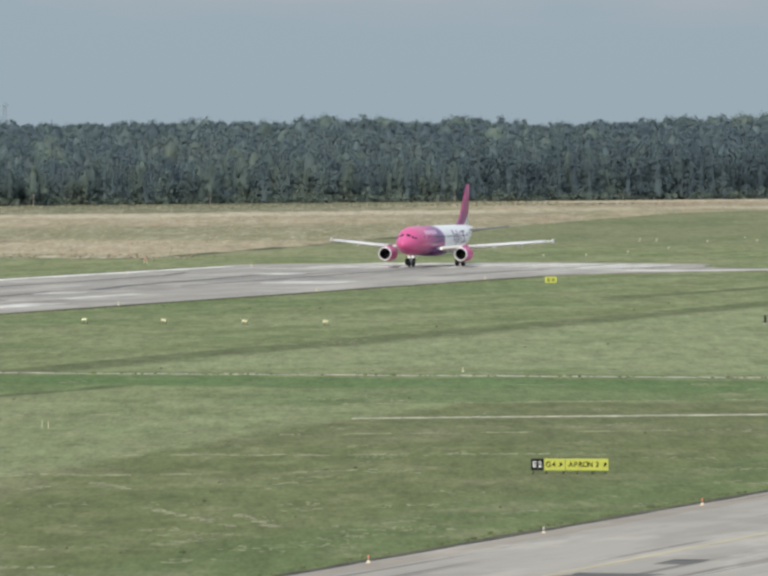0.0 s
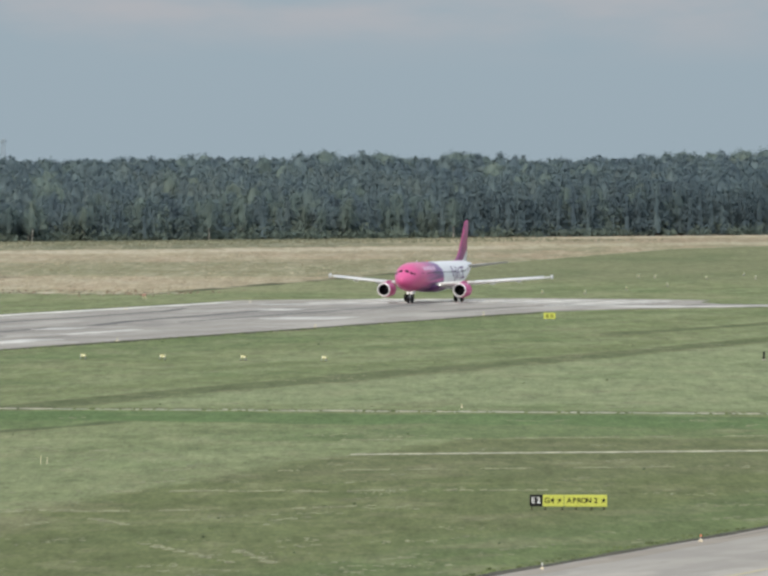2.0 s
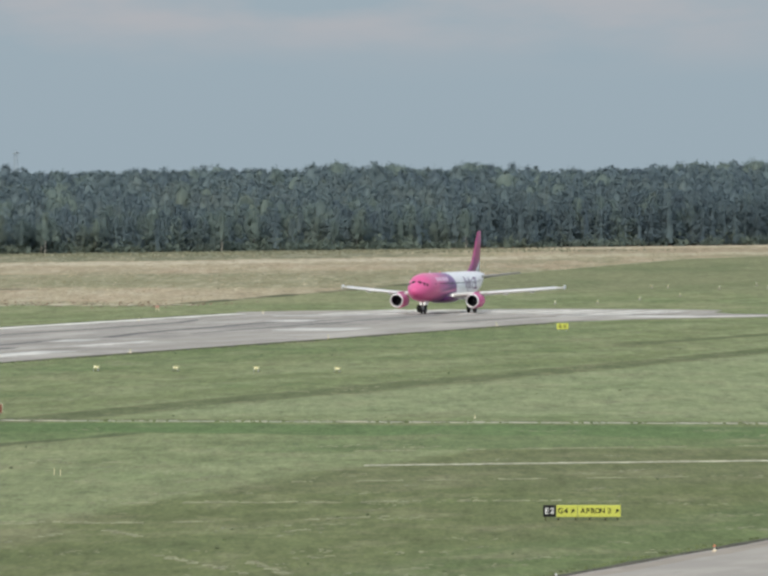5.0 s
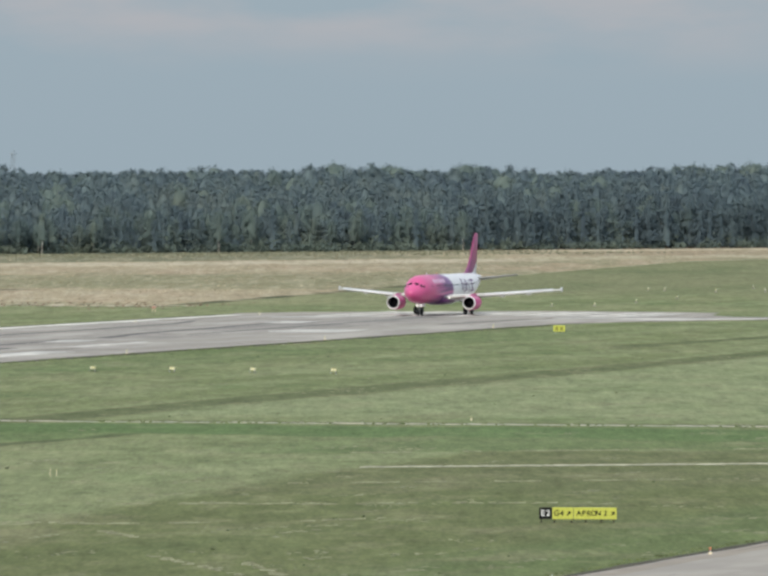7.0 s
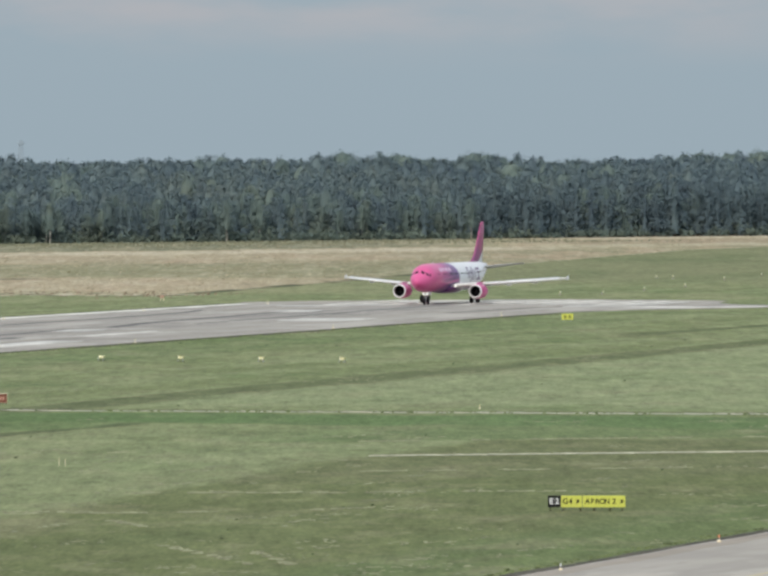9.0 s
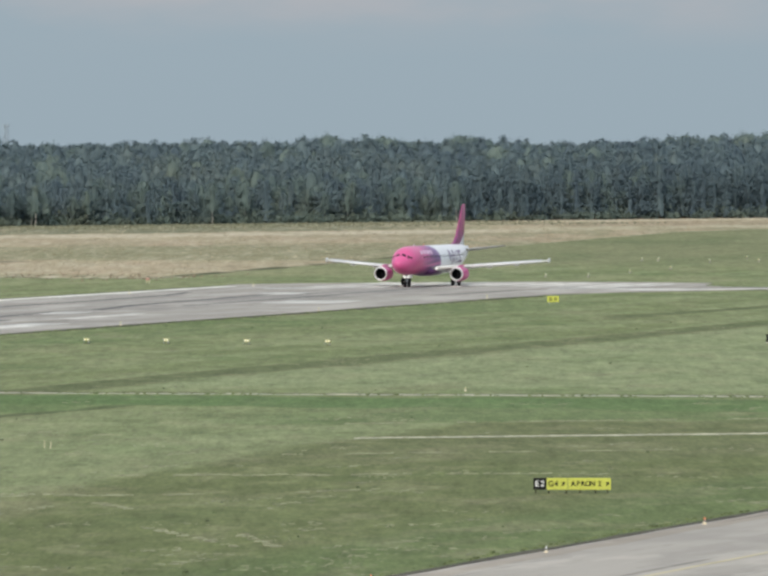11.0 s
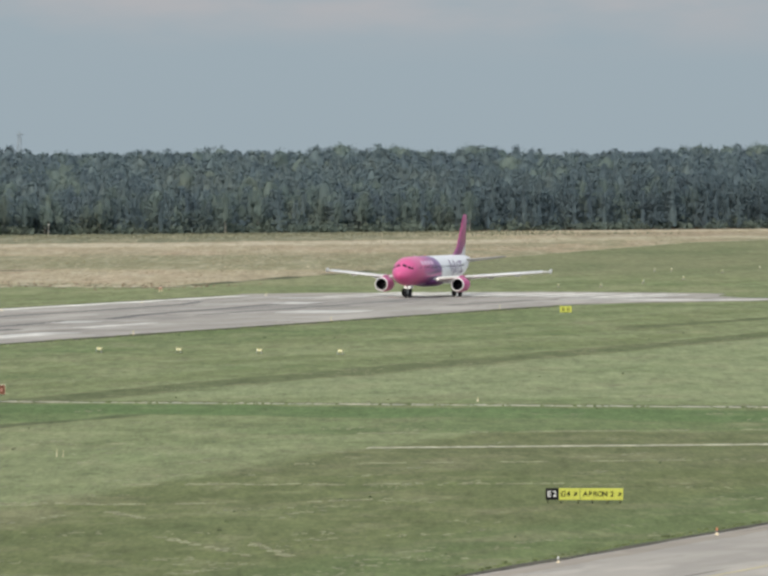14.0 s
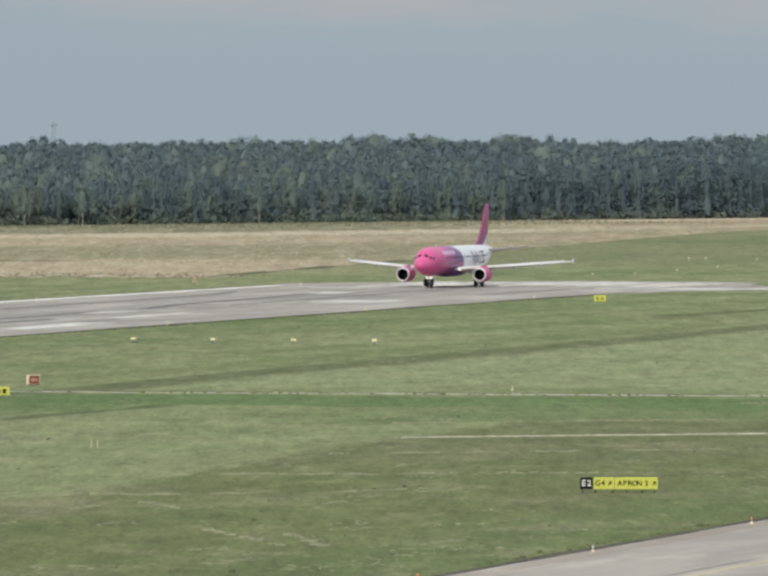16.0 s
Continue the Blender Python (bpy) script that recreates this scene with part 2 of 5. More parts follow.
    c = m.mix(m.math("MULTIPLY", m.math("MULTIPLY", m.step(rough, 0.44, 0.34), beyond), 0.6), c, (0.115, 0.15, 0.065))
    c = m.mix(m.math("MULTIPLY", m.step(deep, 150, 260), 0.45), c, (0.140, 0.150, 0.078))
    c = m.mix(field, c, dry)
    c = m.mix(m.math("MULTIPLY", m.math("MULTIPLY", m.math("MULTIPLY", m.step(xs, -50, -51), m.step(xs, -55.5, -53.5)), m.step(y, 70, 80)), m.math("MULTIPLY", m.step(m.noise((0.05, 0.03, 0), 4, 0.7, (8, 1, 0)), 0.38, 0.5), m.step(y, 420, 330))), c, (0.085, 0.09, 0.05))
    # ragged fringe of pale stalks and dark weeds along the field's near end
    fringe = m.math("MULTIPLY", band(north, 56, 78, 3), m.step(x, -54, -58))
    rag = layered(0.10, 0.30, 2.9, 3)
    c = m.mix(m.math("MULTIPLY", m.math("MULTIPLY", fringe, m.step(rag, 0.50, 0.58)), 0.8), c, (0.50, 0.44, 0.335))
    c = m.mix(m.math("MULTIPLY", m.math("MULTIPLY", fringe, m.step(rag, 0.47, 0.40)), 0.8), c, (0.105, 0.105, 0.066))
    # tussocks at the foot of the wood
    c = m.mix(m.math("MULTIPLY", m.math("MULTIPLY", m.step(edge, 500, 520), m.step(side, 40, 0)), 0.25), c, (0.20, 0.205, 0.115))
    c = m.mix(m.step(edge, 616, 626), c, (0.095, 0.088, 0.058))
    # grain of the sward: lighter and darker blades and tufts
    grain = 1.0
    for fe, fa, seed, amount in ((0.30, 3.4, 2.2, 0.75), (0.55, 1.5, 8.4, 0.45), (0.13, 1.1, 6.3, 0.75), (0.05, 0.40, 9.9, 0.60), (0.085, 0.26, 1.3, 0.45)):
        grain = m.math("ADD", m.math("MULTIPLY", m.math("SUBTRACT", layered(fe, fa, seed, 3), 0.5), amount), grain)
    c = m.mix(m.math("MULTIPLY", m.step(blot, 0.56, 0.74), 0.22), c, (0.23, 0.215, 0.12))
    k = m.nt.nodes.new("ShaderNodeMix")
    k.data_type, k.blend_type = "RGBA", "MULTIPLY"
    k.inputs[0].default_value = 1.0
    m.put(k.inputs[6], c), m.put(k.inputs[7], grain)
    c = k.outputs[2]
    m.bump(m.noise((2.5, 2.0, 0), 3), 0.3, 0.1)
    return m.done(c)


def paving_material(name, base, light, dark, rubber=0.0):
    m = Nodes(name, 0.85, 0, 0.3)
    streak = m.noise((0.22, 0.012, 0), 5, 0.6)
    patch = m.noise((0.06, 0.03, 0), 4, 0.6, (5, 1, 0))
    fine = m.noise((1.6, 1.0, 0), 4, 0.6)
    c = m.mix(m.step(streak, 0.3, 0.7), base, light)
    c = m.mix(m.math("MULTIPLY", m.step(patch, 0.52, 0.66), 0.55), c, dark)
    if rubber:
        x = m.xyz()[0]
        band = m.math("MULTIPLY", m.step(x, -16, -6), m.step(x, 16, 6))
        c = m.mix(m.math("MULTIPLY", m.math("MULTIPLY", band, m.step(m.noise((0.5, 0.006, 0), 4), 0.45, 0.65)), rubber), c, (0.11, 0.11, 0.115))
    # long sealed joints and pale weathered lanes
    c = m.mix(m.math("MULTIPLY", m.step(m.noise((0.8, 0.008, 0), 3, 0.5, (2, 2, 0)), 0.61, 0.66), 0.75), c, tuple(0.5 * q for q in dark))
    c = m.mix(m.math("MULTIPLY", m.step(m.noise((0.09, 0.022, 0), 5, 0.65, (6, 2, 0)), 0.50, 0.60), 0.6), c, tuple(1.25 * q for q in light))
    c = m.mix(m.math("MULTIPLY", m.step(m.noise((0.2, 0.04, 0), 5, 0.7, (1, 7, 0)), 0.5, 0.62), 0.5), c, dark)
    c = m.mix(m.math("MULTIPLY", m.step(fine, 0.55, 0.8), 0.3), c, dark)
    m.bump(fine, 0.2, 0.02)
    return m.done(c)


def foliage_material(name, dark, light, patchy=0.2):
    m = Nodes(name, 0.8, 0, 0.15)
    tone = m.noise((patchy, patchy, patchy * 0.5), 3, 0.6)
    stand = m.noise((patchy * 0.22,) * 3, 2, 0.5, (3, 8, 1))
    c = m.mix(m.step(tone, 0.36, 0.64), dark, light)
    c = m.mix(m.math("MULTIPLY", m.island(), 0.15), c, tuple(1.25 * q for q in light))
    c = m.mix(m.math("MULTIPLY", m.step(stand, 0.52, 0.66), 0.4), c, (light[0] * 1.12, light[1] * 1.0, light[2] * 0.86))
    c = m.mix(m.math("MULTIPLY", m.step(stand, 0.46, 0.34), 0.4), c, (dark[0] * 0.95, dark[1] * 0.92, dark[2]))
    tree = m.mix(m.each(), (0.88, 0.90, 0.93), (1.12, 1.11, 1.07))
    k = m.nt.nodes.new("ShaderNodeMix")
    k.data_type, k.blend_type = "RGBA", "MULTIPLY"
    k.inputs[0].default_value = 1.0
    m.put(k.inputs[6], c), m.put(k.inputs[7], tree)
    thin = m.nt.nodes.new("ShaderNodeBsdfTranslucent")
    m.put(thin.inputs[0], k.outputs[2])
    both = m.nt.nodes.new("ShaderNodeMixShader")
    both.inputs[0].default_value = 0.28
    m.put(both.inputs[1], m.bsdf.outputs[0]), m.put(both.inputs[2], thin.outputs[0])
    m.put(m.nt.nodes["Material Output"].inputs[0], both.outputs[0])
    return m.done(k.outputs[2])


def bark_material(name, a, b):
    m = Nodes(name, 0.9, 0, 0.1)
    n = m.noise((4, 4, 0.8), 4, own=True)
    m.bump(n, 0.5, 0.05)
    return m.done(m.mix(m.step(n, 0.4, 0.6), a, b))


def livery_material():
    """Pink nose, deepening to purple, then white towards the tail, with pale and pink swooshes."""
    m = Nodes("airliner_paint", 0.32, 0, 0.5)
    x, y, z = m.xyz(own=True)
    rise = m.math("MAXIMUM", m.math("SUBTRACT", z, 3.6), 0.0)
    curve = m.math("SUBTRACT", m.math("ADD", y, m.math("MULTIPLY", m.math("POWER", rise, 2.0), 0.28)), m.math("MULTIPLY", m.math("MAXIMUM", m.math("SUBTRACT", 3.6, z), 0.0), 0.55))
    wave = m.math("SINE", m.math("ADD", m.math("MULTIPLY", y, 0.9), m.math("MULTIPLY", z, 3.0)))
    flow = m.math("ADD", curve, m.math("MULTIPLY", wave, 0.5))
    low = m.math("MULTIPLY", m.math("SUBTRACT", 3.9, z), 1.3)
    c = m.mix(m.step(m.math("ADD", flow, low), 0.5, 5.0), (0.65, 0.095, 0.275), (0.46, 0.065, 0.265))
    c = m.mix(m.step(m.math("ADD", flow, low), 3.0, 8.0), c, (0.155, 0.048, 0.185))
    swoosh = m.math("MULTIPLY", m.step(m.math("ABSOLUTE", m.math("SUBTRACT", m.math("SUBTRACT", z, 2.75), m.math("MULTIPLY", y, 0.06))), 0.25, 0.1), m.step(y, 1.5, 4.0))
    c = m.mix(m.math("MULTIPLY", swoosh, 0.75), c, (0.62, 0.10, 0.34))
    swoosh2 = m.math("MULTIPLY", m.step(m.math("ABSOLUTE", m.math("SUBTRACT", m.math("SUBTRACT", z, 3.55), m.math("MULTIPLY", y, 0.05))), 0.2, 0.06), m.math("MULTIPLY", m.step(y, 1.0, 3.0), m.step(y, 9.5, 6.0)))
    c = m.mix(m.math("MULTIPLY", swoosh2, 0.6), c, (0.52, 0.16, 0.40))
    c = m.mix(m.math("MULTIPLY", m.step(curve, 8.0, 10.6), m.step(z, 3.0, 4.6)), c, (0.20, 0.095, 0.28))
    c = m.mix(m.step(curve, 10.9, 11.3), c, (0.80, 0.80, 0.82))
    dirt = m.noise((0.6, 0.25, 0.9), 4, own=True)
    c = m.mix(m.math("MULTIPLY", m.step(dirt, 0.5, 0.75), 0.12), c, (0.25, 0.22, 0.24))
    return m.done(c)


def fin_material():
    """Pink and magenta fin, white at the trailing lower corner."""
    m = Nodes("fin_paint", 0.35, 0, 0.5)
    x, y, z = m.xyz(own=True)
    s = m.math("SUBTRACT", m.math("SUBTRACT", y, 27.2), m.math("MULTIPLY", m.math("SUBTRACT", z, 5.9), 0.72))
    c = m.mix(m.step(m.noise((0.5, 0.5, 0.8), 2, own=True), 0.35, 0.65), (0.34, 0.062, 0.18), (0.46, 0.082, 0.21))
    c = m.mix(m.math("MULTIPLY", m.step(z, 9.0, 6.2), 0.7), c, (0.24, 0.06, 0.20))
    c = m.mix(m.step(m.math("SUBTRACT", s, m.math("MULTIPLY", m.math("SUBTRACT", z, 5.9), 1.1)), 0.1, 0.7), c, (0.8, 0.8, 0.82))
    return m.done(c)


GRASS = grass_material()
RUNWAY = paving_material("runway_asphalt", (0.302, 0.274, 0.240), (0.378, 0.345, 0.305), (0.222, 0.201, 0.178), 0.5)
CONCRETE = paving_material("pale_concrete", (0.345, 0.312, 0.270), (0.402, 0.363, 0.318), (0.278, 0.252, 0.222))
OLD_CONCRETE = plain("weathered_concrete", (0.37, 0.355, 0.30), 0.9, vary=0.45, scale=0.5)
SHOULDER = paving_material("dusty_shoulder", (0.32, 0.275, 0.225), (0.36, 0.315, 0.265), (0.26, 0.225, 0.185))
SOIL = plain("bare_soil_edge", (0.072, 0.064, 0.046), 0.95, vary=0.4, scale=0.3)
PAINT = paving_material("worn_white_paint", (0.52, 0.50, 0.46), (0.62, 0.595, 0.55), (0.37, 0.355, 0.33))
KEY_PAINT = paving_material("faded_threshold_paint", (0.68, 0.65, 0.60), (0.76, 0.73, 0.67), (0.48, 0.46, 0.42))
EDGE_PAINT = plain("white_edge_paint", (0.76, 0.73, 0.66), 0.8, vary=0.15, scale=0.15)
YELLOW_LINE = paving_material("worn_yellow_paint", (0.43, 0.375, 0.255), (0.47, 0.41, 0.275), (0.36, 0.33, 0.27))
PATCH = plain("dark_paving_mark", (0.125, 0.118, 0.112), 0.9, vary=0.3, scale=0.4)
# distance haze is mixed into these foliage colours: paler and bluer than the leaves
HAZED_PINE = foliage_material("hazed_pine_needles", (0.116, 0.158, 0.178), (0.166, 0.220, 0.234))
HAZED_SPRUCE = foliage_material("hazed_dark_conifer_needles", (0.106, 0.146, 0.168), (0.154, 0.206, 0.222))
HAZED_BIRCH = foliage_material("hazed_birch_leaves", (0.128, 0.174, 0.170), (0.174, 0.224, 0.206))
HAZED_SCRUB = foliage_material("hazed_scrub_leaves", (0.110, 0.146, 0.134), (0.150, 0.188, 0.160))
BARK = bark_material("pine_bark", (0.06, 0.055, 0.05), (0.13, 0.115, 0.10))
BIRCH_BARK = bark_material("birch_bark", (0.12, 0.11, 0.10), (0.60, 0.58, 0.54))
LIVERY = livery_material()
FIN = fin_material()
PINK = plain("pink_paint", (0.56, 0.08, 0.25), 0.35)
WHITE = plain("white_paint", (0.78, 0.78, 0.79), 0.4, vary=0.06)
WING = plain("light_grey_wing_paint", (0.64, 0.64, 0.61), 0.4, vary=0.08, scale=0.8)
# tailplane grey is darkened: the shade on its underside is put into the paint
TAIL_SHADED_GREY = plain("tailplane_shaded_grey", (0.33, 0.33, 0.33), 0.5, vary=0.1, scale=0.8)
METAL = plain("bare_aluminium_lip", (0.80, 0.77, 0.77), 0.42, 0.35, vary=0.05)
DARK = plain("black_rubber", (0.025, 0.025, 0.027), 0.8)
FAN = plain("dark_titanium_fan", (0.035, 0.035, 0.04), 0.45, 0.6)
GLASS = plain("dark_cockpit_glass", (0.015, 0.018, 0.025), 0.08)
PALE_PINK = plain("pale_pink_paint", (0.76, 0.52, 0.68), 0.4)
PURPLE = plain("purple_lettering_paint", (0.20, 0.13, 0.24), 0.4)
STEEL = plain("galvanised_steel", (0.42, 0.43, 0.44), 0.5, 0.7)
MAST_STEEL = plain("dull_mast_steel", (0.31, 0.36, 0.40), 0.7)
SIGN_YELLOW = plain("sign_yellow", (0.57, 0.59, 0.11), 0.55, vary=0.05)
SIGN_BLACK = plain("sign_black", (0.010, 0.010, 0.011), 0.85)
SIGN_RED = plain("sign_red", (0.185, 0.068, 0.045), 0.7)
CREAM = plain("cream_enamel", (0.72, 0.62, 0.45), 0.5)
ORANGE = plain("orange_paint", (0.72, 0.27, 0.15), 0.5)
BRIGHT_LAMP = plain("lit_landing_lamp", (1.0, 0.97, 0.88), 0.3, glow=0.9)
LENS = plain("amber_glass", (0.75, 0.68, 0.35), 0.2)
PALE_YELLOW = plain("pale_yellow_enamel", (0.70, 0.66, 0.34), 0.5)
LIGHT_HEAD = plain("pale_lamp_enamel", (0.82, 0.82, 0.66), 0.4)
BAR = plain("faded_dark_marking", (0.27, 0.28, 0.06), 0.5)
FADED_RED = plain("faded_red_paint", (0.50, 0.29, 0.23), 0.6)
LAMP = plain("lit_lamp_glass", (1.0, 0.93, 0.74), 0.3, glow=0.7)
EDGE_GRASS = plain("long_edge_grass", (0.115, 0.140, 0.062), 0.95, vary=0.4, scale=0.5)
DARK_WEED = plain("dark_weed_leaves", (0.062, 0.080, 0.036), 0.9, vary=0.3, scale=0.5)
TUSSOCK = plain("tussock_blades", (0.150, 0.152, 0.098), 0.95, vary=0.4, scale=0.3)
RUST = plain("rust_brown_stalks", (0.205, 0.158, 0.110), 0.95, vary=0.4, scale=0.3)
DRY_STALKS = plain("dry_stalks", (0.43, 0.37, 0.26), 0.95, vary=0.35, scale=0.2)
BROWN_STALKS = plain("brown_weed_stalks", (0.22, 0.185, 0.115), 0.95, vary=0.4, scale=0.2)
STRAW = plain("cut_hay", (0.375, 0.365, 0.285), 0.95, vary=0.3, scale=0.7)
CLIPPED = plain("dry_clippings", (0.208, 0.214, 0.132), 0.95, vary=0.3, scale=0.7)


# ---- mesh helpers ----
def mesh_of(name, verts, faces, material, smooth=False):
    me = bpy.data.meshes.new(name)
    me.from_pydata([tuple(v) for v in verts], [], [tuple(f) for f in faces])
    me.materials.append(material)
    if smooth:
        me.shade_smooth()
    me.update()
    return me


def quads_mesh(name, corners, material, normals=None):
    """One mesh of loose quads: corners has the shape (count, 4, 3); normals, if given, soften their shading."""
    n = len(corners)
    me = bpy.data.meshes.new(name)
    me.vertices.add(4 * n)
    me.vertices.foreach_set("co", np.asarray(corners, dtype=np.float32).ravel())
    me.loops.add(4 * n)
    me.loops.foreach_set("vertex_index", np.arange(4 * n, dtype=np.int32))
    me.polygons.add(n)
    me.polygons.foreach_set("loop_start", np.arange(0, 4 * n, 4, dtype=np.int32))
    me.materials.append(material)
    me.update(calc_edges=True)
    if normals is not None:
        me.normals_split_custom_set_from_vertices(normals.reshape(-1, 3))
    return me


def part(name, me, parent=None, label="", at=None):
    """Links a mesh or a bmesh's mesh as one object, under a thing or a part."""
    ob = new(name, me)
    if parent:
        ob.parent = parent
    if at is not None:
        ob.matrix_basis = at
    return tagged(ob, label)


def solid(name, bm, material, smooth=False, bevel=0.0):
    if bevel:
        bmesh.ops.bevel(bm, geom=list(bm.edges), offset=bevel, segments=2, affect="EDGES", profile=0.5)
    bmesh.ops.recalc_face_normals(bm, faces=list(bm.faces))
    me = bpy.data.meshes.new(name)
    bm.to_mesh(me)
    bm.free()
    me.materials.append(material)
    if smooth:
        me.shade_smooth()
    return me


def box(name, size, centre, material, bevel=0.0, turn=None):
    bm = bmesh.new()
    m = Matrix.Translation(centre) @ (turn or Matrix()) @ Matrix.Diagonal((*size, 1))
    bmesh.ops.create_cube(bm, size=1, matrix=m)
    return solid(name, bm, material, bevel=bevel)


def rod(name, a, b, r0, r1, material, n=10):
    a, b = Vector(a), Vector(b)
    bm = bmesh.new()
    turn = (b - a).to_track_quat("Z", "Y").to_matrix().to_4x4()
    bmesh.ops.create_cone(bm, cap_ends=True, segments=n, radius1=r0, radius2=max(r1, 0.001), depth=(b - a).length, matrix=Matrix.Translation((a + b) / 2) @ turn)
    return solid(name, bm, material)


def spun(name, profile, material, axis="Y", n=32, at=(0, 0, 0), closed=False):
    """Turns a profile of (along, radius) about an axis."""
    verts, faces = [], []
    for s, r in profile:
        for k in range(n):
            w = 2 * math.pi * k / n
            c, d = r * math.cos(w), r * math.sin(w)
            p = {"Y": (c, s, d), "X": (s, c, d), "Z": (c, d, s)}[axis]
            verts.append((p[0] + at[0], p[1] + at[1], p[2] + at[2]))
    m = len(profile)
    for i in range(m - 1 + closed):
        for k in range(n):
            j = (i + 1) % m
            faces.append((i * n + k, i * n + (k + 1) % n, j * n + (k + 1) % n, j * n + k))
    return mesh_of(name, verts, faces, material, True)


def slab(name, outline, z, thick, material):
    """A flat plate with a given outline and thickness, its top at z."""
    n = len(outline)
    verts = [(x, y, z) for x, y in outline] + [(x, y, z - thick) for x, y in outline]
    faces = [tuple(range(n)), tuple(range(2 * n - 1, n - 1, -1))] + [(i, i + n, (i + 1) % n + n, (i + 1) % n) for i in range(n)]
    bm = bmesh.new()
    vs = [bm.verts.new(v) for v in verts]
    for f in faces:
        bm.faces.new([vs[i] for i in f])
    return solid(name, bm, material)


def thing(name, at, label, category, group="", kind=""):
    ob = new(name)
    ob.matrix_basis = at
    return tagged(ob, label, category, group, kind)


# ---- ground and paving ----
GZ = -0.05


def ground():
    xs = [-6000, -2500, -1000, -500, -200, 0, 100, 200, 300, 400, 600, 1200, 3000, 6000]
    ys = [-4000, -2000, -1300, -1000, -800, -600, -400, -200, 0, 300, 700, 1200, 2500, 4500, 9000]
    verts = [(x, y, GZ) for y in ys for x in xs]
    k = len(xs)
    faces = [(j * k + i, j * k + i + 1, (j + 1) * k + i + 1, (j + 1) * k + i) for j in range(len(ys) - 1) for i in range(k - 1)]
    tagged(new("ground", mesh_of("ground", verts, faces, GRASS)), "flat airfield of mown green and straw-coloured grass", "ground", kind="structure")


def wavy(x, y0, y1, step, amp, seed):
    rng = random.Random(seed)
    n = max(2, int(abs(y1 - y0) / step))
    return [(x + rng.uniform(-amp, amp), y0 + (y1 - y0) * i / n) for i in range(n + 1)]


def paving():
    left = wavy(-28.4, -1500, 0, 12, 0.25, 1)
    back = [(-31, 10), (-24, 22), (-12, 32), (5, 45), (24, 45), (35, 40), (38, 22), (44, 11), (52, 9), (80, 14), (160, 22), (400, 30)]
    front = [(400, 12), (160, 8), (80, 3), (60, -3), (54.4, -7), (46, -21), (40, -32), (35.5, -50), (34, -75)]
    right = wavy(34.6, -110, -1500, 12, 0.3, 2)
    tagged(new("runway", slab("runway", left + back + front + right, 0, 0.3, RUNWAY)), "worn grey asphalt runway with a turning end", "runway", kind="structure")
    tagged(new("taxiway", slab("taxiway", wavy(228.3, -1500, -300, 6, 0.12, 3) + [(256, -300), (256, -1500)], 0, 0.3, CONCRETE)), "pale concrete taxiway beside mown grass", "taxiway", kind="structure")
    tagged(new("taxiway_verge", slab("taxiway_verge", wavy(227.2, -1500, -300, 5, 0.25, 4) + wavy(228.5, -300, -1500, 60, 0, 5), -0.02, 0.2, SOIL)), "narrow brown soil verge along the taxiway", "verge", kind="structure")
    tagged(new("runway_verge", slab("runway_verge", wavy(34.3, -1500, -60, 7, 0.1, 6) + wavy(36.7, -60, -1500, 7, 0.7, 7), -0.02, 0.2, SOIL)), "dark soil verge along the runway", "verge", kind="structure")
    tagged(new("far_verge", slab("far_verge", wavy(-30.0, -1500, -4, 7, 0.4, 13) + wavy(-28.3, -4, -1500, 7, 0.05, 14), -0.02, 0.2, SOIL)), "dark soil verge on the far side of the runway", "verge", kind="structure")
    # paint
    z = 0.012

    def stripe(x0, x1, y0, y1, mat, name, label, amp=0.05):
        tagged(new(name, slab(name, wavy(x0, y0, y1, 9, amp * 0.3, 8) + wavy(x1, y1, y0, 9, amp, 9), z, 0.008, mat)), label, "marking", kind="structure")

    stripe(-27.9, -25.4, -900, -4, EDGE_PAINT, "edge_line", "worn white runway edge line", 0.9)
    stripe(240.4, 240.9, -1200, -420, YELLOW_LINE, "taxi_line", "faded yellow taxiway centre line")
    tagged(new("concrete_apron", slab("concrete_apron", [(-30.5, 9), (-24, 21), (-12, 31), (5, 44), (24, 44), (34.5, 39), (36.5, 24), (24, 28), (6, 29), (-10, 17), (-22, 6)], 0.006, 0.004, CONCRETE)), "pale concrete strip across the runway end", "paving", kind="structure")
    for i, quad in enumerate((((24, -15), (31, -11), (40, -17), (45, -14), (53, -6), (60, 0), (80, 6), (80, 9), (58, 5), (50, -2), (44, -8), (31, -6), (24, -11)), ((22, -8), (31, 2), (33, 6), (32, 9), (22, -1)), ((-16, -20), (-4, -6), (4, 4), (2, 7), (-8, -3), (-18, -17)))):
        tagged(new("worn_marking", slab("worn_marking", quad, z, 0.006, PAINT)), "worn pale painted patch on the runway", "marking", kind="structure")
    for i in range(13):
        x = -14 + 3.7 * i
        y0, y1 = -2 + 0.35 * x + (i * 7 % 5), 36 - (i * 3 % 4) - max(0, x - 26) * 1.2
        tagged(new("threshold_bar", slab("threshold_bar", wavy(x, y0, y1, 4, 0.25, 70 + i) + wavy(x + 1.5 + 0.3 * (i % 3), y1, y0, 4, 0.25, 90 + i), z, 0.006, KEY_PAINT)), "worn white threshold bar at the runway end", "marking", kind="structure")
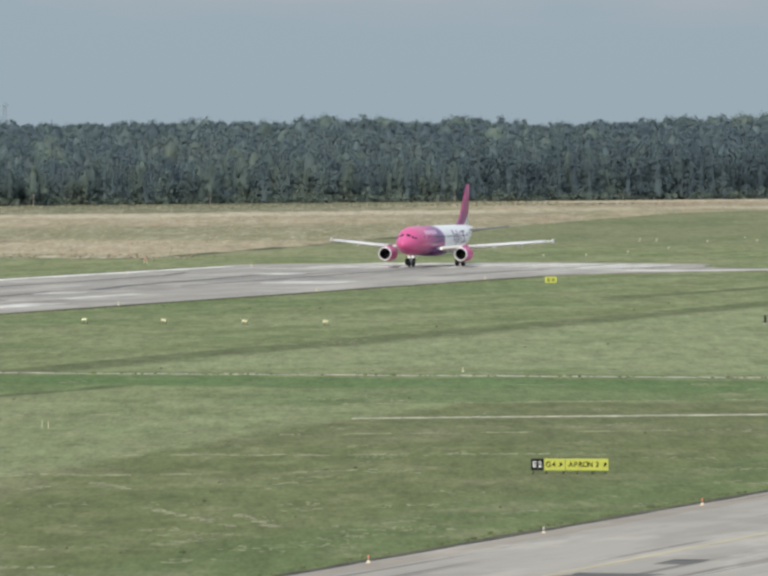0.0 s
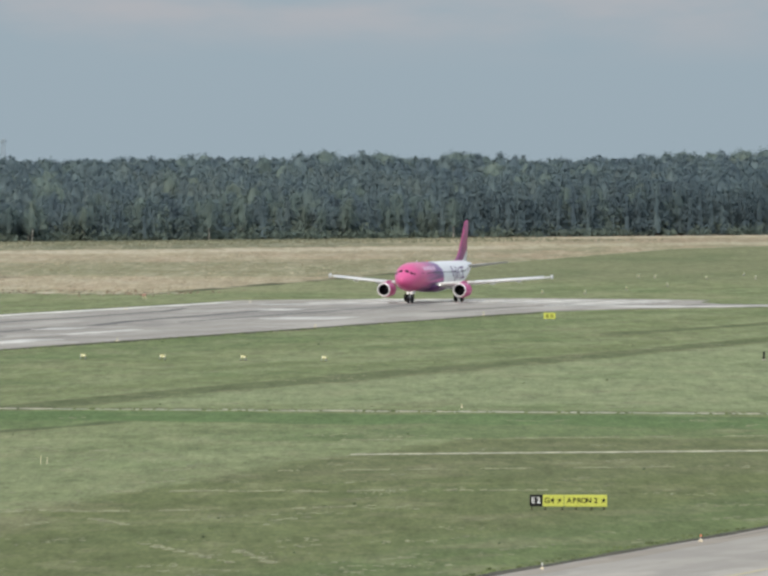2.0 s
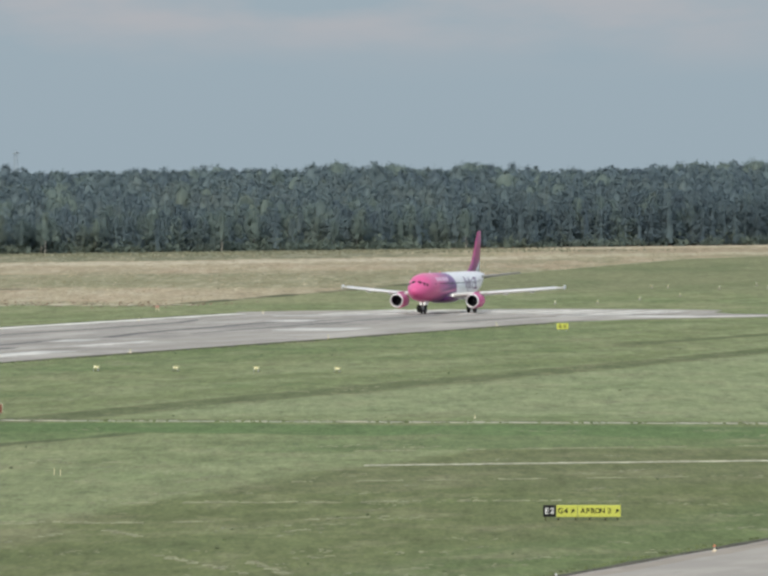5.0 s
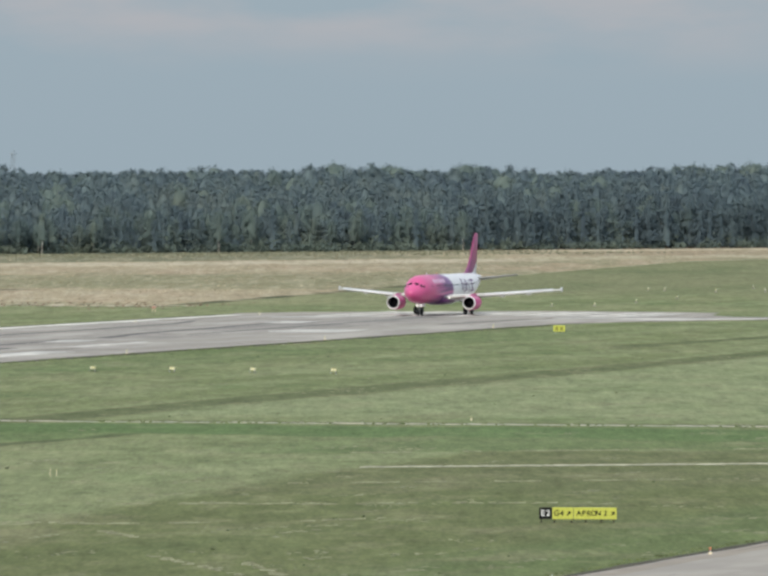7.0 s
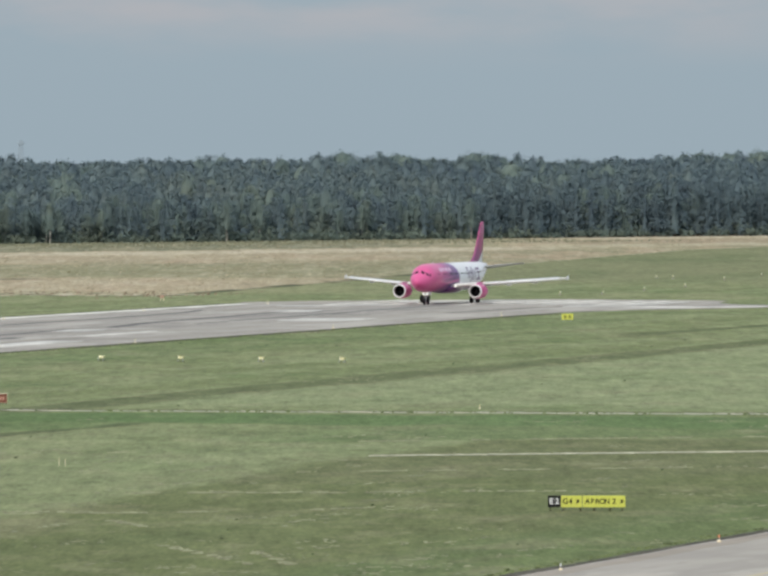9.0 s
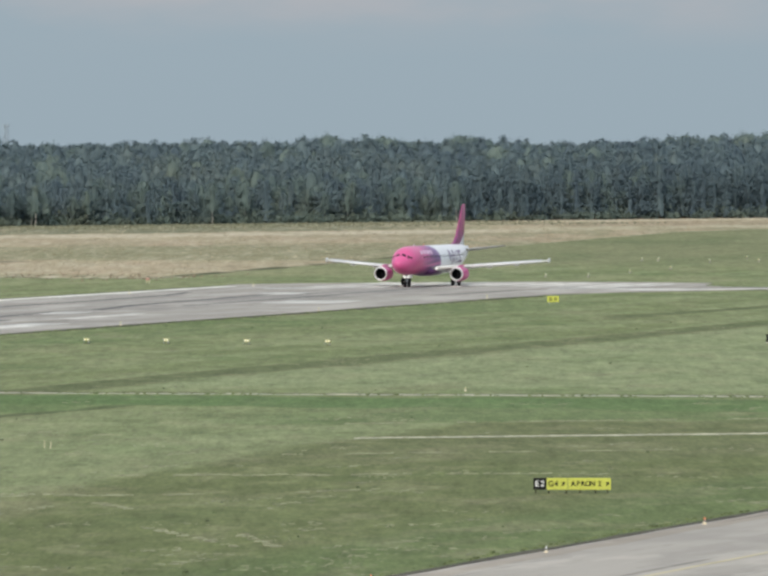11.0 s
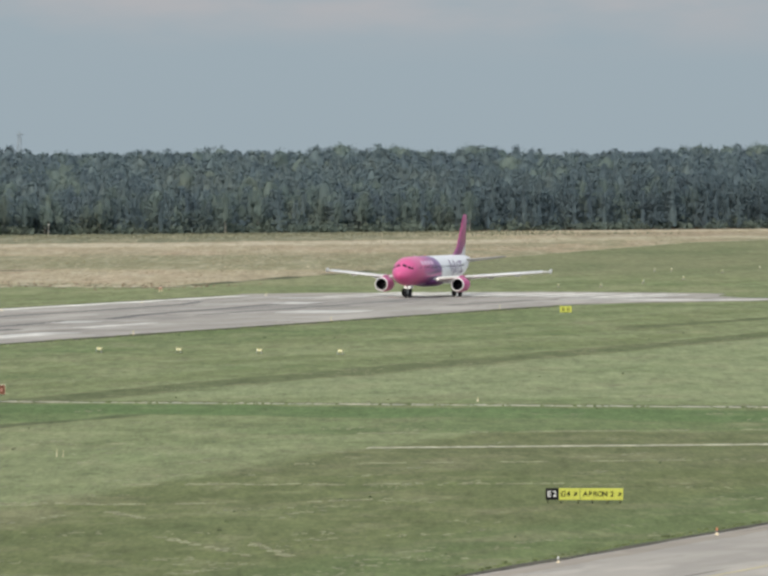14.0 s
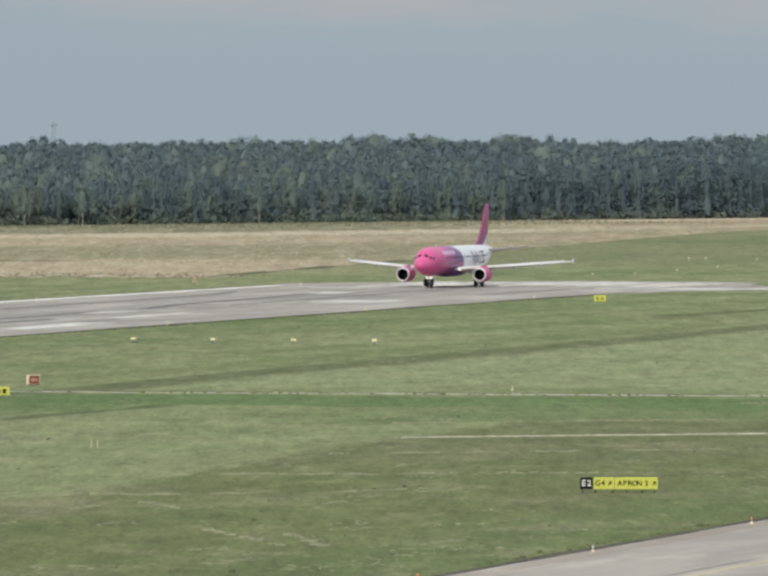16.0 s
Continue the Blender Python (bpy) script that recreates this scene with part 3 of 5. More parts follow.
    for i, (x0, x1, y0, y1) in enumerate(((-16, -14, -200, -165), (17, 19, -215, -185)) + ((12.5, 22.5, -118, -101), (22, 26.5, -275, -240), (-6, -1, -60, -48), (5, 9, -190, -178))):
        tagged(new("worn_marking", slab("worn_marking", wavy(x0, y0, y1, 3, 0.5, 20 + i) + wavy(x1, y1, y0, 3, 0.5, 30 + i), z, 0.008, PAINT)), "worn pale painted patch on the runway", "marking", kind="structure")
    tagged(new("taxiway_shoulder", slab("taxiway_shoulder", wavy(228.6, -1490, -310, 6, 0.15, 11) + wavy(230.3, -310, -1490, 6, 0.3, 12), 0.008, 0.005, SHOULDER)), "brownish dusty shoulder of the taxiway", "shoulder", kind="structure")
    tracks = (((6.6, -240), (6.1, -205), (4.5, -180)), ((5.6, -166), (1.0, -136), (-0.7, -102), (-3.8, -60), (0.5, -50)), ((-12, -170), (-13, -120), (-15, -70), (-19, -48)), ((9, -140), (7, -90), (5, -40), (5, -8)),
              ((14, -330), (13.5, -260), (13, -225)), ((-2, -330), (-2, -270)), ((20, -60), (22, -20), (27, 0), (38, 5), (70, 9)), ((-2, -8), (6, 10), (20, 19), (31, 23)))
    for i, line in enumerate(tracks):
        rng = random.Random(60 + i)
        w = (1.2, 1.4, 1.1, 0.9, 1.5, 1.2, 0.9, 0.8)[i]
        a = [(x - w * rng.uniform(0.5, 1), y + 0.6 * w) for x, y in line]
        b = [(x + w * rng.uniform(0.5, 1), y - 0.6 * w) for x, y in line][::-1]
        tagged(new("tyre_mark", slab("tyre_mark", a + b, 0.008, 0.005, PATCH)), "dark curved tyre marks on the runway", "tyre mark", kind="structure")
    # two darker, ragged-edged patches on the taxiway
    for i, (x0, x1, y0, y1) in enumerate(((241.3, 246, -822, -811.5), (243, 244.8, -802, -797))):
        tagged(new("dark_patch", slab("dark_patch", wavy(x0, y0, y1, 2, 0.3, 40 + i) + wavy(x1, y1, y0, 2, 0.3, 50 + i), z, 0.008, PATCH)), "dark ragged patch on the taxiway", "repair", kind="structure")


ground()
paving()


# ---- the airliner: x to port, y aft of the nose wheel, z up ----
NOSE = 5.07


def loft(name, rings, material, cap=True):
    n = len(rings[0])
    verts = [v for r in rings for v in r]
    faces = [(i * n + k, i * n + (k + 1) % n, (i + 1) * n + (k + 1) % n, (i + 1) * n + k) for i in range(len(rings) - 1) for k in range(n)]
    if cap:
        faces += [tuple(range(n))[::-1], tuple(range((len(rings) - 1) * n, len(rings) * n))]
    bm = bmesh.new()
    vs = [bm.verts.new(v) for v in verts]
    for f in faces:
        bm.faces.new([vs[i] for i in f])
    return solid(name, bm, material, True)


SHELL = np.array([  # aft, half width, bottom, top
    (0, 0.02, 3.33, 3.37), (0.12, 0.34, 3.0, 3.68), (0.35, 0.60, 2.76, 3.92), (0.8, 0.93, 2.48, 4.24), (1.5, 1.28, 2.2, 4.62),
    (2.1, 1.50, 2.03, 5.08), (2.8, 1.69, 1.92, 5.5), (3.6, 1.84, 1.83, 5.76), (4.6, 1.93, 1.78, 5.88), (6, 1.975, 1.76, 5.92),
    (26, 1.975, 1.76, 5.92), (28.5, 1.9, 2.06, 5.92), (31, 1.62, 2.75, 5.9), (33.5, 1.17, 3.6, 5.84), (35.5, 0.72, 4.32, 5.72),
    (37, 0.38, 4.9, 5.56), (37.57, 0.2, 5.1, 5.42)])


def shell(aft):
    return [float(np.interp(aft, SHELL[:, 0], SHELL[:, k])) for k in (1, 2, 3)]


def skin(aft, angle, out=0.0):
    """A point on the fuselage; angle in degrees, 0 to port, 90 on top."""
    w, lo, hi = shell(aft)
    a = radians(angle)
    mid = (lo + hi) / 2
    return ((w + out) * math.cos(a), aft - NOSE, mid + ((hi - lo) / 2 + out) * math.sin(a))


def fuselage(plane):
    stations = [0, 0.05, 0.12, 0.22, 0.35, 0.55, 0.8, 1.1, 1.5, 1.8, 2.1, 2.45, 2.8, 3.2, 3.6, 4.1, 4.6, 5.3, 6] + list(np.linspace(7, 26, 20)) + [27.2, 28.5, 29.8, 31, 32.3, 33.5, 34.5, 35.5, 36.3, 37, 37.57]
    body = part("fuselage", loft("fuselage", [[skin(s, a) for a in range(0, 360, 9)] for s in stations], LIVERY), plane, "glossy pink nose turning purple, then white aft")

    def panel(name, a0, a1, s0, s1, mat, parent, label="", out=0.015, n=4):
        grid = [[skin(s0 + (s1 - s0) * i / n, a0 + (a1 - a0) * j / n, out) for j in range(n + 1)] for i in range(n + 1)]
        verts = [v for r in grid for v in r]
        k = n + 1
        faces = [(i * k + j, i * k + j + 1, (i + 1) * k + j + 1, (i + 1) * k + j) for i in range(n) for j in range(n)]
        me = mesh_of(name, verts, faces, mat, True)
        return part(name, me, parent, label)

    for s0, s1, a0, a1 in ((1.5, 1.88, 56, 82), (1.5, 1.88, 98, 124), (1.7, 2.1, 32, 47), (1.7, 2.1, 133, 148), (2.1, 2.55, 20, 30), (2.1, 2.55, 150, 160)):
        panel("cockpit_window", a0, a1, s0, s1, GLASS, body, "dark cockpit glass")
    for side in (0, 180):
        f = 1 if side == 0 else -1
        for k in range(34):
            s = 7.2 + 0.533 * k * 1.25
            if s < 29:
                panel("cabin_window", side + f * 11, side + f * 18.5, s, s + 0.26, GLASS, body, n=1)
        for s in (4.9, 29.6):
            door = panel("cabin_door", side - f * 24, side + f * 24, s, s + 0.85, LIVERY, body, "cabin door flush in the skin", 0.02)
            panel("door_window", side + f * 12, side + f * 19, s + 0.3, s + 0.52, GLASS, door, out=0.03, n=1)
        # plain shapes in the colours of the operator's markings
        for k in range(4):
            panel("white_bar", side + f * 26, side + f * 44, 6.4 + 1.6 * k, 7.6 + 1.6 * k, PALE_PINK, body, "pale pink block on purple paint", n=6)
        for s0, s1, a0, a1 in ((20.9, 21.5, -8, 42), (22.1, 22.5, -22, 24), (23.0, 23.6, -14, 40), (24.4, 24.8, -18, 30), (25.4, 27.5, 27, 36), (25.4, 27.5, -16, -7), (26.1, 26.6, -7, 27)):
            panel("purple_block", side + f * a0, side + f * a1, s0, s1, PURPLE, body, "purple-grey block on white paint", n=9)
    part("belly_fairing", loft("belly_fairing", [[(w * math.cos(radians(a)), s - NOSE, 2.3 + hh * math.sin(radians(a))) for a in range(0, 360, 15)] for s, w, hh in ((11.2, 0.3, 0.2), (12, 1.5, 0.6), (13.2, 2.05, 0.82), (17.5, 2.1, 0.85), (19.8, 1.5, 0.6), (21, 0.3, 0.2))], LIVERY), plane, "belly fairing, purple then white")
    part("antenna", box("antenna", (0.05, 0.35, 0.3), (0, 8.6 - NOSE, 6.02), WHITE), body)
    part("beacon", spun("beacon", [(5.9, 0.12), (6.05, 0.1), (6.1, 0.01)], ORANGE, "Z", 10, (0, 14 - NOSE, 0)), body)
    return body


def foil(le, te, y, z, thick, vertical=False, n=9):
    """A closed aerofoil section between leading and trailing edge."""
    pts = []
    for k in range(2 * n):
        s = k / n if k < n else 2 - k / n
        t = thick * (1.5 * math.sqrt(max(s, 0)) * (1 - s) + 0.02 * (1 - s)) * (1 if k < n else -0.7)
        p = (y, le + (te - le) * s - NOSE, z + t - (0 if vertical else 0.075 * (te - le) * s * s))
        pts.append((p[0] + t, p[1], z) if vertical else p)
    return pts


def wings(plane):
    for f in (1, -1):
        secs = [(1.4, 12.3, 19.2, 2.50, 0.75), (1.975, 12.7, 19.1, 2.56, 0.72), (6.4, 14.95, 18.9, 2.88, 0.52), (11.5, 17.65, 20.45, 3.24, 0.40), (16.4, 20.2, 21.9, 3.6, 0.3), (16.9, 20.6, 21.95, 3.66, 0.2)]
        wing = part("wing", loft("wing", [foil(le, te, f * y, z, t) for y, le, te, z, t in secs], WING), plane, "light grey swept wing")
        part("wingtip_fence", loft("wingtip_fence", [foil(20.4 + abs(k - 0.35) * 0.7, 22.0, f * 16.95, 3.4 + k * 0.6, 0.05, True) for k in (0, 0.35, 0.75, 1.0)], WHITE), wing)
        for k, y in enumerate((3.9, 8.7, 12.4)):
            te = float(np.interp(y, [1.975, 6.4, 16.9], [19.1, 18.9, 21.95]))
            z = float(np.interp(y, [1.975, 6.4, 11.5, 16.9], [2.2, 2.5, 2.95, 3.4]))
            part("flap_track_fairing", loft("flap_track_fairing", [[(f * y + r * math.cos(radians(a)), te + s - NOSE, z + 0.03 + 1.3 * r * math.sin(radians(a))) for a in range(0, 360, 30)] for s, r in ((-2.6, 0.03), (-1.8, 0.13), (-0.4, 0.16), (0.7, 0.03))], WING), wing)
        part("slat", loft("slat", [[(f * y, le - 0.14 - NOSE, z - 0.03), (f * y, le - 0.02 - NOSE, z + 0.14), (f * y, le + 0.3 - NOSE, z + 0.3), (f * y, le + 0.1 - NOSE, z - 0.1)] for y, le, z in ((6.9, 15.2, 2.9), (16.0, 20.0, 3.55))], WHITE), wing, "white leading-edge slat")
        part("landing_light", spun("landing_light", [(-0.03, 0.0), (-0.03, 0.13), (0.1, 0.15)], BRIGHT_LAMP, "Y", 12, (f * 2.25, 12.75 - NOSE, 2.55)), wing, "small lit landing light")
        # engine
        eng = part("engine", spun("engine", [(10.0, 0.95), (9.96, 0.97), (10.05, 1.0), (10.5, 1.06), (11.3, 1.08), (12.4, 1.05), (13.3, 1.0), (13.9, 0.86), (13.86, 0.78), (12.5, 0.8)], PINK, "Y", 40, (f * 5.75, 1.0 - NOSE, 1.83)), plane, "pink engine nacelle with a bare metal lip")
        part("inlet_lip", spun("inlet_lip", [(10.25, 0.795), (10.0, 0.805), (9.88, 0.84), (9.85, 0.90), (9.9, 0.96), (10.08, 1.02), (10.12, 1.0), (10.05, 0.92)], METAL, "Y", 40, (f * 5.75, 1.0 - NOSE, 1.83), True), eng, "bare metal inlet lip")
        part("inlet_duct", spun("inlet_duct", [(10.2, 0.80), (10.9, 0.82), (11.2, 0.84)], FAN, "Y", 32, (f * 5.75, 1.0 - NOSE, 1.83)), eng)
        part("spinner", spun("spinner", [(10.62, 0.02), (10.75, 0.12), (11.05, 0.26)], FAN, "Y", 20, (f * 5.75, 1.0 - NOSE, 1.83)), eng)
        blades = []
        for k in range(24):
            w = 2 * math.pi * k / 24
            c, s = math.cos(w), math.sin(w)
            c2, s2 = math.cos(w + 0.24), math.sin(w + 0.24)
            blades.append([(f * 5.75 + 0.24 * c, 12.02 - NOSE, 1.83 + 0.24 * s), (f * 5.75 + 0.82 * c, 11.98 - NOSE, 1.83 + 0.82 * s), (f * 5.75 + 0.82 * c2, 12.16 - NOSE, 1.83 + 0.82 * s2), (f * 5.75 + 0.24 * c2, 12.12 - NOSE, 1.83 + 0.24 * s2)])
        part("fan", quads_mesh("fan", blades, FAN), eng, "dark fan blades")
        part("fan_case", spun("fan_case", [(11.2, 0.84), (11.22, 0.01)], DARK, "Y", 24, (f * 5.75, 1.0 - NOSE, 1.83)), eng)
        part("exhaust_cone", spun("exhaust_cone", [(12.6, 0.7), (14.4, 0.5), (14.9, 0.36), (15.6, 0.02)], FAN, "Y", 20, (f * 5.75, 1.0 - NOSE, 1.83)), eng)
        part("pylon", loft("pylon", [foil(10.9 + k * 1.6, 15.6 + k * 0.9, f * 5.75, 2.7 + 0.45 * k, 0.16, True) for k in (0, 0.5, 1)], PINK), plane, "pink engine pylon")
        # tail surfaces
        part("tailplane", loft("tailplane", [foil(le, te, f * y, z, t) for y, le, te, z, t in ((0.4, 31.2, 35.3, 5.05, 0.3), (3, 32.9, 35.9, 5.33, 0.22), (6.2, 35.0, 36.4, 5.66, 0.1))], TAIL_SHADED_GREY), plane, "grey tailplane, darkened for its shaded underside")
    fin = part("fin", loft("fin", [foil(le, te, 0, z, t, True) for le, te, z, t in ((27.2, 35.6, 5.6, 0.2), (29.4, 35.5, 6.2, 0.3), (30.6, 35.6, 7.0, 0.3), (32.6, 36.0, 9.4, 0.24), (34.3, 36.35, 11.6, 0.16), (34.7, 36.3, 11.78, 0.06))], FIN), plane, "magenta fin with a white trailing corner")
    part("rudder", loft("rudder", [foil(te - c, te + 0.03, 0, z, 0.1, True) for te, c, z in ((35.55, 1.5, 6.6), (36.0, 1.1, 9.4), (36.3, 0.8, 11.2))], FIN), fin)


WHEELS = []


def wheel(gear, x, aft, r, w):
    hub = new("wheel")
    hub.parent = gear
    WHEELS.append((hub, Vector((x, aft - NOSE, r)), r))
    hub.matrix_basis = pose(x, aft - NOSE, r)
    part("tyre", spun("tyre", [(-w / 2, r * 0.55), (-w / 2, r * 0.86), (-w * 0.36, r * 0.98), (0, r), (w * 0.36, r * 0.98), (w / 2, r * 0.86), (w / 2, r * 0.55)], DARK, "X", 28), hub, "black rubber tyre")
    part("rim", spun("rim", [(-w * 0.42, 0.01), (-w * 0.4, r * 0.2), (-w * 0.3, r * 0.45), (-w / 2, r * 0.58), (w / 2, r * 0.58), (w * 0.3, r * 0.45), (w * 0.4, r * 0.2), (w * 0.42, 0.01)], FAN, "X", 20), hub)


def undercarriage(plane):
    g = part("nose_gear", rod("nose_gear", (0, 0, 0.36), (0, 0.12, 2.1), 0.09, 0.11, STEEL), plane, "grey steel nose leg")
    part("drag_brace", rod("drag_brace", (0, 0.05, 1.1), (0, -1.2, 2.0), 0.05, 0.05, STEEL), g)
    for f in (1, -1):
        part("gear_door", box("gear_door", (0.04, 1.5, 0.55), (f * 0.42, 0.5, 1.62), WHITE, 0.01), g, "white gear door")
        part("taxi_light", spun("taxi_light", [(-0.12, 0.001), (-0.12, 0.18), (0.0, 0.19), (0.06, 0.05)], BRIGHT_LAMP, "Y", 12, (f * 0.26, -0.3, 1.5)), g, "lit taxi light")
        wheel(g, f * 0.28, NOSE, 0.41, 0.3)
        mg = part("main_gear", rod("main_gear", (f * 3.8, 12.64, 0.58), (f * 3.72, 12.6, 2.7), 0.12, 0.15, STEEL), plane, "grey steel main leg")
        part("side_brace", rod("side_brace", (f * 3.75, 12.64, 1.35), (f * 2.0, 12.64, 2.3), 0.06, 0.06, STEEL), mg)
        part("leg_door", box("leg_door", (0.04, 1.0, 1.4), (f * 4.05, 12.66, 1.9), WHITE, 0.01), mg)
        part("axle", rod("axle", (f * 3.8 - 0.5, 12.64, 0.58), (f * 3.8 + 0.5, 12.64, 0.58), 0.07, 0.07, STEEL), mg)
        for k in (1, -1):
            wheel(mg, f * 3.8 + k * 0.46, 17.71, 0.58, 0.40)


def airliner():
    plane = thing("airliner", pose(0.15, 0, 0), "pink, purple and white twin-engine airliner rolling along the runway", "airplane")
    fuselage(plane)
    wings(plane)
    undercarriage(plane)
    return plane


AIRLINER = airliner()


# ---- airfield things ----
def letters(name, text, height, at, material, parent):
    """Each character as a raised piece of its own, spread evenly about the middle."""
    adv = height * 0.68
    spots, run = [], 0.0
    for ch in text:
        spots.append(run + adv / 2)
        run += adv * (0.45 if ch == " " else 1)
    for k, ch in enumerate(text):
        if ch == " ":
            continue
        cu = bpy.data.curves.new(name, "FONT")
        cu.body, cu.size, cu.extrude, cu.offset, cu.align_x, cu.align_y = ch, height, 0.006, 0.010, "CENTER", "CENTER"
        tmp = bpy.data.objects.new("tmp", cu)
        scene.collection.objects.link(tmp)
        bpy.context.view_layer.update()
        me = bpy.data.meshes.new_from_object(tmp.evaluated_get(bpy.context.evaluated_depsgraph_get()))
        bpy.data.objects.remove(tmp)
        me.materials.clear()
        me.materials.append(material)
        part(name, me, parent, at=at @ pose(spots[k] - run / 2, 0, 0))


def arrow(parent, x, z, y):
    pts = [(0.62 * a, 0.62 * b) for a, b in [(-0.17, -0.17), (-0.10, -0.24), (0.10, -0.04), (0.10, -0.16), (0.2, -0.06), (0.2, 0.2), (-0.06, 0.2), (-0.16, 0.1), (0.02, 0.1)]]
    verts = [(x + a, y, z + b) for a, b in pts] + [(x + a, y + 0.01, z + b) for a, b in pts]
    n = len(pts)
    faces = [tuple(range(n))[::-1], tuple(range(n, 2 * n))] + [(i, (i + 1) % n, (i + 1) % n + n, i + n) for i in range(n)]
    part("arrow", mesh_of("arrow", verts, faces, SIGN_BLACK), parent)


def sign_board(parent, name, x0, x1, z0, z1, mat, label):
    b = part(name, box(name, (x1 - x0, 0.2, z1 - z0), ((x0 + x1) / 2, 0, (z0 + z1) / 2), mat, 0.02), parent, label)
    return b


def taxi_sign():
    s = thing("taxiway_sign", pose(206.95, -694, GZ, 0, 0, 15), "long black and yellow taxiway sign standing in grass", "sign")
    z0, z1 = 0.22, 0.98
    a = sign_board(s, "location_panel", 0, 0.82, z0, z1, SIGN_BLACK, "black panel with yellow letters")
    b = sign_board(s, "direction_panel", 0.86, 2.2, z0, z1, SIGN_YELLOW, "yellow panel with black letters")
    c = sign_board(s, "apron_panel", 2.24, 5.0, z0, z1, SIGN_YELLOW, "yellow panel with black letters")
    up = pose(0, 0, 0, 90)
    zc = (z0 + z1) / 2
    letters("lettering", "E2", 0.52, pose(0.41, -0.105, zc) @ up, WHITE, a)
    letters("lettering", "G4", 0.5, pose(1.3, -0.105, zc) @ up, SIGN_BLACK, b)
    arrow(b, 1.9, zc, -0.112)
    letters("lettering", "APRON 2", 0.46, pose(3.42, -0.105, zc) @ up, SIGN_BLACK, c)
    arrow(c, 4.75, zc, -0.112)
    for x in (0.15, 1.0, 2.1, 3.0, 4.0, 4.8):
        leg = part("leg", rod("leg", (x, 0, 0), (x, 0, z0 + 0.05), 0.035, 0.035, SIGN_BLACK), s)
        part("foot", box("foot", (0.2, 0.2, 0.04), (x, 0, 0.02), SOIL, 0.005), leg)


def bars(parent, x0, x1, z, h, n, y, mat):
    w = (x1 - x0) / n
    for k in range(n):
        part("bar", box("bar", (w * 0.62, 0.012, h), (x0 + w * (k + 0.5), y, z), mat), parent)


def small_signs():
    s = thing("guidance_sign", pose(50.0, -110, GZ, 0, 0, 16), "small yellow guidance sign by the runway", "sign")
    b = sign_board(s, "panel", 0, 1.55, 0.2, 1.0, SIGN_YELLOW, "yellow panel with dark markings")
    bars(b, 0.15, 1.4, 0.6, 0.45, 2, -0.11, BAR)
    for x in (0.25, 1.3):
        part("leg", rod("leg", (x, 0, 0), (x, 0, 0.25), 0.04, 0.04, STEEL), s)
    s = thing("marker_board", pose(97.6, -483, GZ, 0, 0, 16), "dark red marker box with cream frame in grass", "sign")
    b = part("cabinet", box("cabinet", (1.2, 0.5, 0.85), (0.6, 0, 0.55), CREAM, 0.03), s, "cream painted housing")
    f = part("front_panel", box("front_panel", (0.92, 0.03, 0.78), (0.7, -0.26, 0.55), SIGN_RED, 0.01), b, "dark red face with pale markings")
    bars(f, 0.42, 0.98, 0.55, 0.3, 3, -0.28, FADED_RED)
    for x in (0.2, 1.0):
        part("leg", rod("leg", (x, 0, 0), (x, 0, 0.2), 0.04, 0.04, STEEL), s)
    s = thing("guidance_sign", pose(105.6, -517, GZ, 0, 0, 16), "yellow rounded guidance sign standing in grass", "sign")
    b = sign_board(s, "panel", 0, 1.9, 0.2, 0.95, SIGN_YELLOW, "yellow panel with dark markings")
    bars(b, 0.2, 1.7, 0.57, 0.4, 3, -0.11, SIGN_BLACK)
    for x in (0.3, 1.6):
        part("leg", rod("leg", (x, 0, 0), (x, 0, 0.25), 0.04, 0.04, STEEL), s)
    s = thing("utility_cabinet", pose(128.5, -309, GZ), "slim dark utility post on a plinth in grass", "cabinet")
    body = part("body", box("body", (0.2, 0.2, 0.8), (0, 0, 0.52), SIGN_BLACK, 0.02), s)
    part("door", box("door", (0.16, 0.02, 0.66), (0, -0.11, 0.52), SIGN_BLACK, 0.005), body)
    part("roof", box("roof", (0.42, 0.3, 0.05), (0, 0, 0.94), SIGN_BLACK, 0.01), s)
    part("plinth", box("plinth", (0.3, 0.3, 0.14), (0, 0, 0.07), OLD_CONCRETE, 0.02), s)
    s = thing("red_marker", pose(-46.8, 20, GZ), "small faded red marker on two pale legs beyond the runway edge", "marker")
    part("body", box("body", (0.5, 0.4, 0.3), (0, 0, 0.62), FADED_RED, 0.05), s)
    for x in (-0.16, 0.16):
        part("leg", rod("leg", (x * 1.5, 0, 0), (x, 0, 0.5), 0.06, 0.06, CREAM), s)


